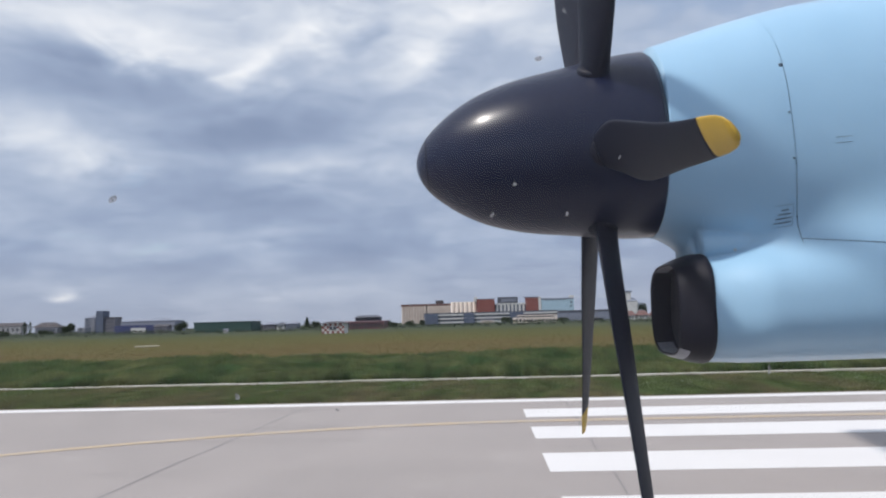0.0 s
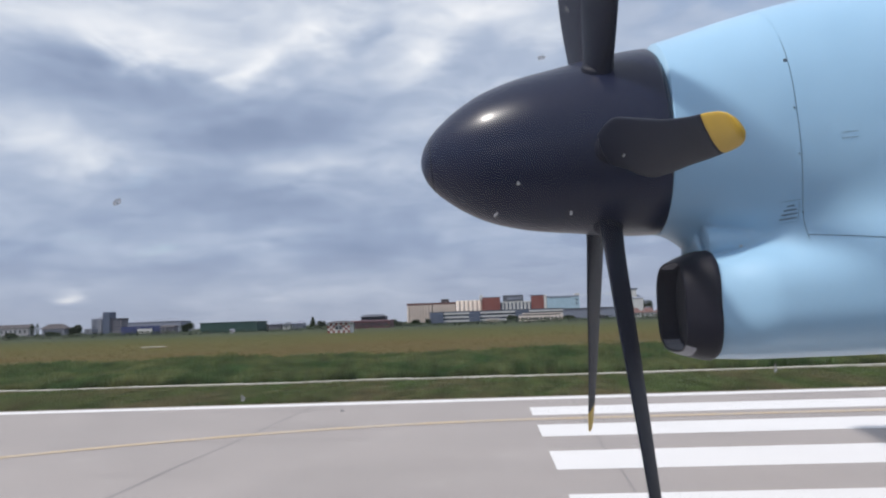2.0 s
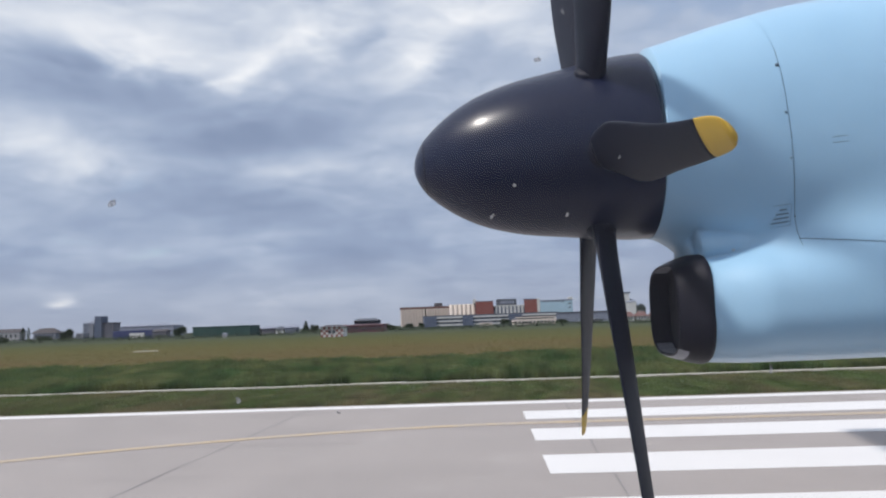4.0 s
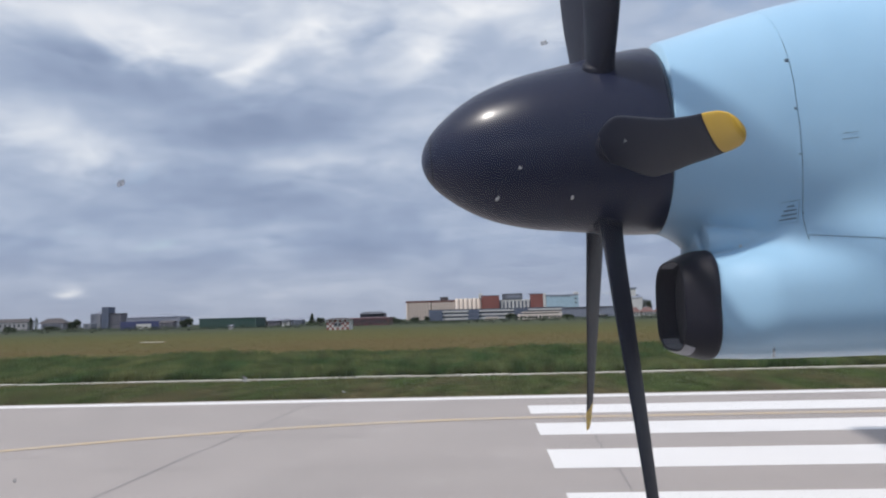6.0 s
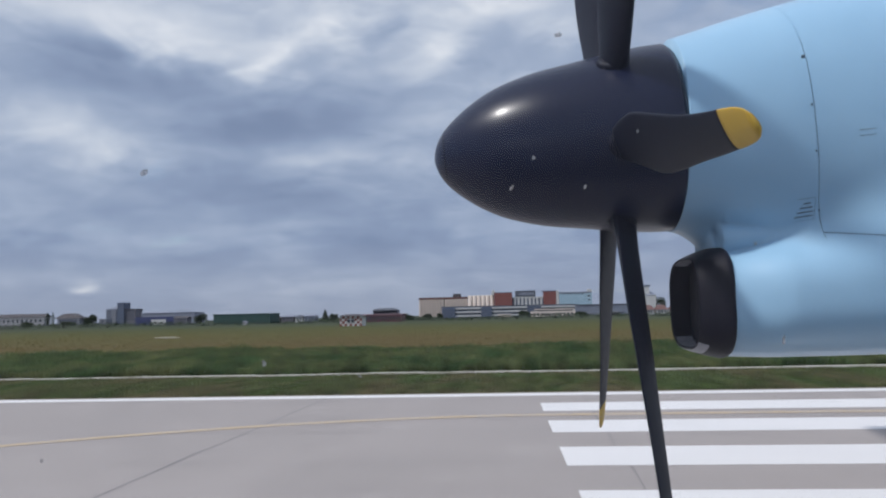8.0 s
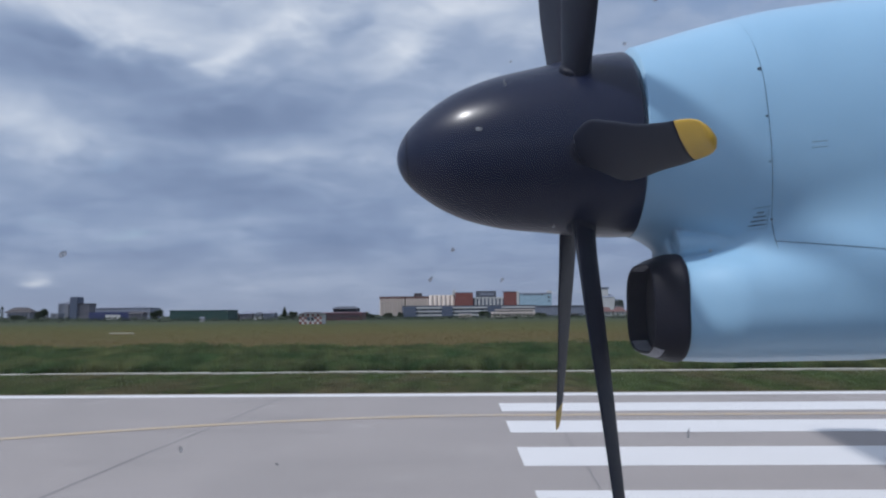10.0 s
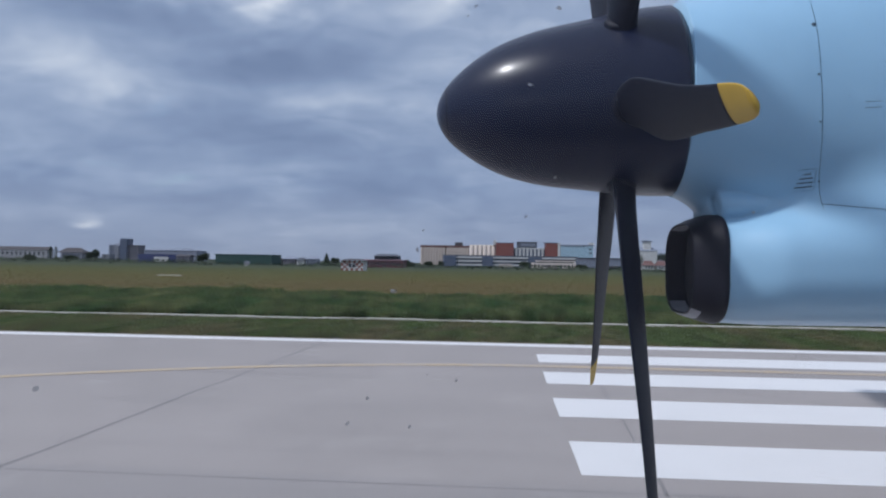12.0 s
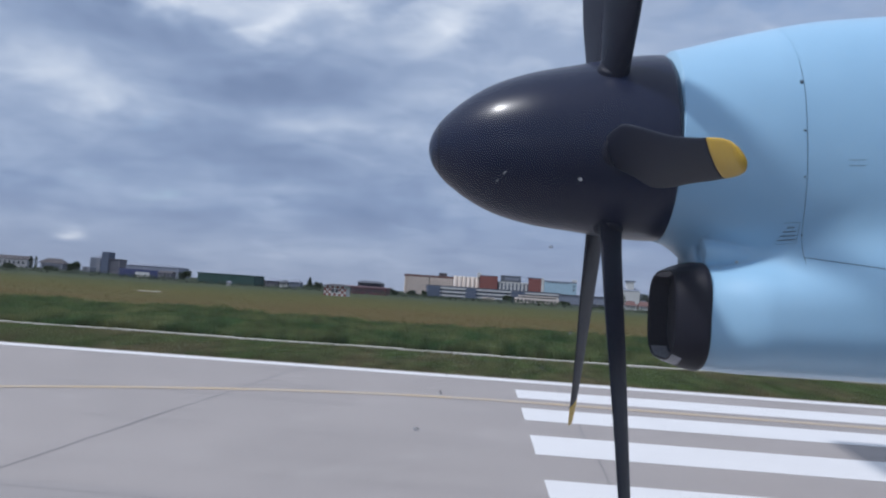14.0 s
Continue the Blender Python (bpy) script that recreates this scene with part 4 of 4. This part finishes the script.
h.windows((-437, -431, -426), 1.5, 4.0, 1.6)
# green hall
h = House("green_hall", 400, "long dark green metal hall with a flat roof edge")
h.block("wall", -386, -309, 0, 8.4, "green_wall", 18)
h.block("roof", -387, -308, 8.4, 9.8, "green_wall", 18.4, -0.2)
for x in spread(-385, -310, 14):
    h.block("wall_rib", x - 0.25, x + 0.25, 0, 8.3, "green_wall", 0.12, -0.1)
h = House("white_shed", 330, "tiny white shed in the meadow", "shed")
h.block("wall", -346, -340.5, 0, -0.8, "shade_wall", 2.0)
h.roof(-346.3, -340.2, -0.8, 0.4, "pale_roof", 2.0, 0.0, 0.1)
# row of small houses
for a, b, z, wall, roof in ((-306, -296, 3.6, "white_wall", "brown_roof"), (-293, -276, 4.4, "pink_wall", "pale_roof"), (-274, -264, 3.8, "white_wall", "slate"), (-262, -247, 4.6, "grey_wall", "pale_roof")):
    h = House("row_house", 430, "small pale house with a pitched roof in a distant row", "house")
    h.ob["group"] = "row of small houses"
    h.block("wall", a, b, 0, z, wall, 8)
    h.roof(a - 0.5, b + 0.5, z, z + 3.0, roof, 8, 2.0)
    h.windows(spread(a + 1, b - 1, 3), 0.5, 2.6, 1.6)
# chequered hut
HUT = 208
h = House("chequered_hut", HUT, "red and white chequered airfield hut with dark windows", "hut")
h.block("wall", -214, -184, 0, 3.4, "white_wall", 6)
n, m, foot = 9, 4, EYE - EYE * 1000 / HUT
for i in range(n):
    for j in range(m):
        if (i + j) % 2 == 0 and not (1 <= j <= 2 and 3 <= i <= 5):
            a, b = far_x(-214 + 30 * i / n, HUT), far_x(-214 + 30 * (i + 1) / n, HUT)
            z0, z1 = far_z(foot + (3.4 - foot) * j / m, HUT), far_z(foot + (3.4 - foot) * (j + 1) / m, HUT)
            part("red_square", boxes((a, HUT - 0.05, z0, b, HUT + 0.05, z1)), M["red_wall"], h.ob, "red painted square")
h.windows((-201.6, -196.4), -5.2, -0.8, 3.8)
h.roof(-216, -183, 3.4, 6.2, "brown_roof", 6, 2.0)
# brick works
h = House("brick_works", 340, "low red brick works with a dark raised roof")
h.block("wall", -183, -131, 0, 4.4, "dull_red_wall", 14)
h.block("eave", -184, -130, 4.4, 5.6, "pink_eave", 14.6, -0.3)
h.block("upper_storey", -170, -138, 5.4, 10.4, "slate", 9, 2.0)
h.roof(-170.5, -137.5, 10.2, 13.2, "slate", 9, 2.0)
h.windows(spread(-180, -134, 10), -2.0, 2.0, 2.4)
# grain works: ribbed cream silos, round silos, brick towers, columned loft, sky blue store
h = House("ribbed_silo_block", 1000, "cream ribbed grain silo block with a red-brown roof strip", "silo")
for a, b in ((-107.6, -74.6), (-73.4, -43.9)):
    h.block("wall", a, b, 0, 22.6, "cream_wall", 20)
    for x in spread(a, b, 9):
        h.block("rib", x - 1.0, x + 1.0, 0, 22.4, "cream_wall", 1.6, -1.4, bevel=0.5)
        h.block("rib_gap", x + 1.15, x + 1.95, 0, 22.2, "rib_brown", 0.6, -0.2)
    h.block("roof", a - 0.4, b + 0.4, 22.6, 25.6, "red_roof", 20.5, -0.4)
h.block("penthouse", -62.6, -52.3, 25.6, 29.8, "brown_roof", 8, 3)
h = House("round_silo_row", 995, "row of tall round cream silos", "silo")
for x in spread(-42.8, -8.4, 6):
    h.cylinder(x - 2.9, x + 2.9, 0, 27.0, "cream_wall")
h = House("brick_tower", 990, "dark red brick tower of the grain works", "tower")
h.block("wall", -8.3, 15.0, 0, 29.6, "red_wall", 16)
h.block("parapet", -8.9, 15.4, 29.6, 30.4, "pale_roof", 16.4, -0.2)
h.block("lift_head", -12.0, -7.0, 27.0, 33.0, "white_wall", 4, 2.0)
h.block("mast", -10.0, -9.5, 33.0, 38.5, "white_wall", 0.5, 3.0)
h = House("columned_loft", 992, "white columned loft with a dark roof sign", "building")
h.block("wall", 15.2, 55.6, 0, 23.4, "dark_wall", 16, 1.0)
for x in spread(16, 55, 8):
    h.block("column", x - 1.35, x + 1.35, 0, 22.8, "white_wall", 1.0, 0)
h.block("cornice", 15.2, 55.8, 22.0, 23.6, "white_wall", 2, -0.1)
h.block("roof_sign", 19.0, 45.4, 23.6, 31.8, "slate", 2, 1.5, "dark roof sign board")
h.block("sign_lettering", 24.0, 43.0, 26.0, 29.4, "grey_wall", 0.2, 1.2, "pale bars of unreadable lettering")
h = House("brick_stair_tower", 990, "dark red brick stair tower with white edge", "tower")
h.block("wall", 55.8, 72.2, 0, 30.4, "red_wall", 14)
h.block("corner_strip", 72.2, 75.6, 0, 31.0, "white_wall", 14, -0.2)
h.block("parapet", 53.5, 72.0, 30.2, 31.3, "pale_roof", 14, -0.3)
h = House("blue_store", 989, "light sky-blue clad warehouse of the grain works", "warehouse")
h.block("wall", 76.2, 118.0, 0, 27.0, "sky_blue_wall", 26)
h.block("roof_edge", 76.2, 118.2, 27.0, 28.6, "grey_wall", 26, -0.2)
h.block("sign", 112.0, 118.4, 28.6, 31.6, "white_wall", 1.0, 0.5)
h.windows(spread(80, 108, 6), 25.6, 26.8, 2.5, "slate")
h.windows((114.5,), 22.0, 24.0, 3.0, "slate")
h.windows((114.5,), 17.0, 19.0, 3.0, "slate")
# long office building
h = House("office_building", 600, "long grey three-storey office building with window bands")
h.block("wall", -78, 97, 0, 12.2, "grey_wall", 14)
h.block("roof", -78.4, 97.4, 12.2, 13.2, "slate", 14.4, -0.2)
for a, b in ((-66, -26), (-12, 34), (52, 96)):
    for z in (-2.6, 2.2, 7.0):
        h.block("window_band", a, b, 0, z, "window_dark", 0.1, -0.1) if z < 0 else part("window_band", boxes((far_x(a, 600), 599.85, far_z(z, 600), far_x(b, 600), 600.1, far_z(z + 2.2, 600))), M["window_dark"], h.ob)
        part("white_band", boxes((far_x(a, 600), 599.8, far_z(z + 2.3, 600), far_x(b, 600), 600.1, far_z(z + 4.2, 600))), M["white_wall"], h.ob)
for a, b in ((-76, -60), (-26, -12), (34, 52)):
    h.block("stair_core", a, b, 0, 11.6, "dark_wall", 2, -1.2, "dark glazed stair core")
h = House("cream_shed", 520, "low cream shed in front of the offices", "shed")
h.block("wall", -4, 13, 0, 2.4, "cream_wall", 6)
h.block("roof", -4.5, 13.5, 2.4, 3.2, "pale_roof", 6.4, -0.2)
h = House("cream_workshop", 500, "cream flat-roofed workshop with dark openings", "workshop")
h.block("wall", 39, 96, 0, 4.6, "cream_wall", 10)
h.block("roof", 44, 95, 6.0, 7.6, "cream_wall", 10, 0.0)
h.block("clerestory", 46, 93, 4.6, 6.0, "window_dark", 9, 0.4)
h.windows(spread(41, 94, 11), -1.0, 2.4, 2.4)
h = House("grey_store", 620, "long low grey store with a dark roof", "warehouse")
h.block("wall", 97, 170, 0, 10.2, "grey_wall", 18)
h.block("roof", 96.5, 170.5, 10.2, 12.2, "slate", 18.4, -0.3)
# white mill
h = House("white_mill", 900, "white mill building with a stepped tower", "mill")
h.block("wall", 176, 200, 0, 22.5, "white_wall", 16)
h.roof(175, 201, 22.0, 26.5, "grey_wall", 16, 5.0)
h.block("tower", 183.2, 192.4, 22, 33.6, "white_wall", 8, 3)
h.block("tower_cap", 181.6, 194.0, 33.6, 35.6, "grey_wall", 9, 2.5)
for a, b in ((182, 197), (199, 214), (217, 232)):
    h = House("red_roofed_house", 480, "low house with a red tiled roof", "house")
    h.ob["group"] = "red-roofed houses"
    h.block("wall", a + 0.6, b - 0.6, 0, 3.4, "white_wall", 8)
    h.roof(a, b, 3.2, 9.6, "red_roof", 8, 2.0)
    h.windows(spread(a + 2, b - 2, 3), 0.0, 2.4, 1.8)


def van(x, d, mat, label):
    """A parked van: body with sloped nose, windows and wheels."""
    ob = thing("parked_van", (x, d, 0), label, "van", "parked vans")
    bm = bmesh.new()
    prof = ((-2.5, 0.45), (2.5, 0.45), (2.5, 1.2), (2.0, 1.35), (1.3, 2.2), (-2.5, 2.25))
    rings(bm, [[(x + a, d + y, b) for a, b in prof] for y in (-0.95, 0.95)], cap0=True, cap1=True)
    part("body", bm, M[mat], ob)
    part("side_window", boxes((x - 0.4, d - 0.97, 1.35, x + 1.4, d - 0.94, 1.95)), M["window_dark"], ob)
    for wx_ in (-1.6, 1.6):
        bm = bmesh.new()
        rings(bm, [[(x + wx_ + 0.35 * math.cos(a), d + y, 0.35 + 0.35 * math.sin(a)) for a in (2 * math.pi * i / 14 for i in range(14))] for y in (-0.98, -0.75)], cap0=True, cap1=True)
        part("wheel", bm, M["rubber"], ob)


for k, (xx, mat) in enumerate(((137.5, "white_wall"), (141.8, "pale_roof"), (146.5, "white_wall"), (150.4, "white_wall"), (155.5, "grey_wall"))):
    van(far_x(xx, 560), 560, mat, "white parked delivery van" if mat == "white_wall" else "grey parked delivery van")


def tree(name, d, x, up, wide, kind, seed, label):
    """Tapered trunk, limbs and a crown of many small leaf clumps."""
    g = np.random.default_rng(seed)
    cx, top, half = far_x(x, d), far_z(up, d), far_x(wide, d) / 2
    ob = thing(name, (cx, d, 0), label, "tree" if kind != "bush" else "bush")
    bm = bmesh.new()
    hgt = top * (0.9 if kind == "conifer" else 0.6)
    rings(bm, [[(cx + q * math.cos(a), d + q * math.sin(a), z) for a in (2 * math.pi * i / 8 for i in range(8))] for z, q in ((0, 0.28), (hgt * 0.5, 0.2), (hgt, 0.06))], cap1=True)
    for k in range(5):
        a, z0 = g.random() * 6.28, hgt * (0.35 + 0.12 * k)
        e = (cx + half * 0.6 * math.cos(a), d + half * 0.6 * math.sin(a), z0 + top * 0.15)
        rings(bm, [[(p[0], p[1] + q * math.cos(b), p[2] + q * math.sin(b)) for b in (0, 2.1, 4.2)] for p, q in (((cx, d, z0), 0.09), (e, 0.03))])
    part("trunk", bm, M["bark"], ob)
    count = 1500
    h = g.random(count)
    if kind == "conifer":
        rad = half * (1.0 - h * 0.95) * (0.75 + 0.25 * np.sin(h * 40)) * np.sqrt(g.random(count))
        z = top * (0.06 + 0.94 * h)
    elif kind == "poplar":
        rad = half * np.sin(np.pi * (0.12 + 0.86 * h)) * np.sqrt(g.random(count))
        z = top * (0.1 + 0.9 * h)
    else:
        lob = g.integers(0, 7, count)
        lx, lz, lr = g.random(7) * 1.3 - 0.65, 0.35 + 0.4 * g.random(7), 0.35 + 0.2 * g.random(7)
        lx[0], lz[0], lr[0] = 0.0, 0.72, 0.3
        ang, t, r = g.random(count) * 6.283, g.random(count) * 2 - 1, g.random(count) ** 0.4
    a = g.random(count) * 6.283
    if kind in ("conifer", "poplar"):
        p = np.stack([cx + rad * np.cos(a), d + rad * np.sin(a), z], 1)
    else:
        s = np.sqrt(1 - t * t) * r
        p = np.stack([cx + half * (lx[lob] + lr[lob] * s * np.cos(ang)), d + half * 0.8 * (lr[lob] * s * np.sin(ang)), np.maximum(0.05, top * (lz[lob] + lr[lob] * 0.75 * t * r))], 1)
        p[:, 2] = np.minimum(p[:, 2], top)
    size = max(0.25, half * 0.10)
    verts = np.concatenate([p + (g.random((count, 3)) - 0.5) * size * 2 for _ in range(4)])
    i = np.arange(count)
    faces = np.concatenate([np.stack([i, i + count, i + 2 * count], 1), np.stack([i, i + 2 * count, i + 3 * count], 1)]).tolist()
    me = bpy.data.meshes.new("crown")
    me.from_pydata(verts.tolist(), [], faces)
    part_of("crown", me, M["leaf"], ob)
    return ob


tree("poplar_tree", 800, -619.2, 17.2, 6, "poplar", 1, "slim dark green poplar tree")
tree("poplar_tree", 800, -611.5, 17.0, 6, "poplar", 2, "slim dark green poplar tree")
tree("round_tree", 760, -556, 12.6, 22, "round", 3, "dark round tree beside a white annex")
tree("round_tree", 520, -403, 10.2, 20, "round", 4, "dark green round tree at the end of a hall")
tree("conifer_tree", 430, -233.5, 12.4, 16, "conifer", 5, "dark pointed conifer among small houses")
tree("round_tree", 430, -223, 7.0, 14, "round", 6, "dark green round tree beside a conifer")
tree("round_tree", 470, 176, 16.2, 15, "round", 7, "dark green round tree beside red-roofed houses")
tree("round_tree", 700, 205, 20.5, 13, "round", 8, "dark green round tree behind the red roofs")
tree("low_bush", 560, -98, 4.4, 14, "bush", 9, "low dark green bush")
tree("low_bush", 540, -80, 5.0, 9, "bush", 10, "low dark green bush")
tree("low_bush", 480, 28, 5.4, 18, "bush", 11, "low dark green bush before the offices")
tree("low_bush", 470, 103, 3.0, 16, "bush", 12, "low dark green bush beside the workshop")
tree("low_bush", 600, -652, 4.6, 26, "bush", 13, "low dark green bush")
tree("low_bush", 600, -590, 4.2, 22, "bush", 14, "low dark green bush")
tree("low_bush", 420, -120, 3.4, 16, "bush", 15, "low dark green bush")
tree("low_bush", 640, -128, 5.5, 12, "bush", 16, "low dark green bush")

# hedge line at the far edge of the field
g = np.random.default_rng(21)
count = 14000
hx = g.random(count) * 900 - 640
hy = 300 + 160 * g.random(count)
hz = g.random(count) * (1.1 + 1.1 * (0.5 + 0.5 * np.sin(hx * 0.045 + np.sin(hx * 0.013) * 3)))
p = np.stack([hx, hy, hz], 1)
verts = np.concatenate([p + (g.random((count, 3)) - 0.5) * np.array([2.2, 1.0, 0.7]) for _ in range(3)])
i = np.arange(count)
me = bpy.data.meshes.new("far_hedge")
me.from_pydata(verts.tolist(), [], np.stack([i, i + count, i + 2 * count], 1).tolist())
tagged(part_of("far_hedge", me, M["leaf"], None), "low weedy hedge along the far edge of the airfield", "hedge", kind="stuff")
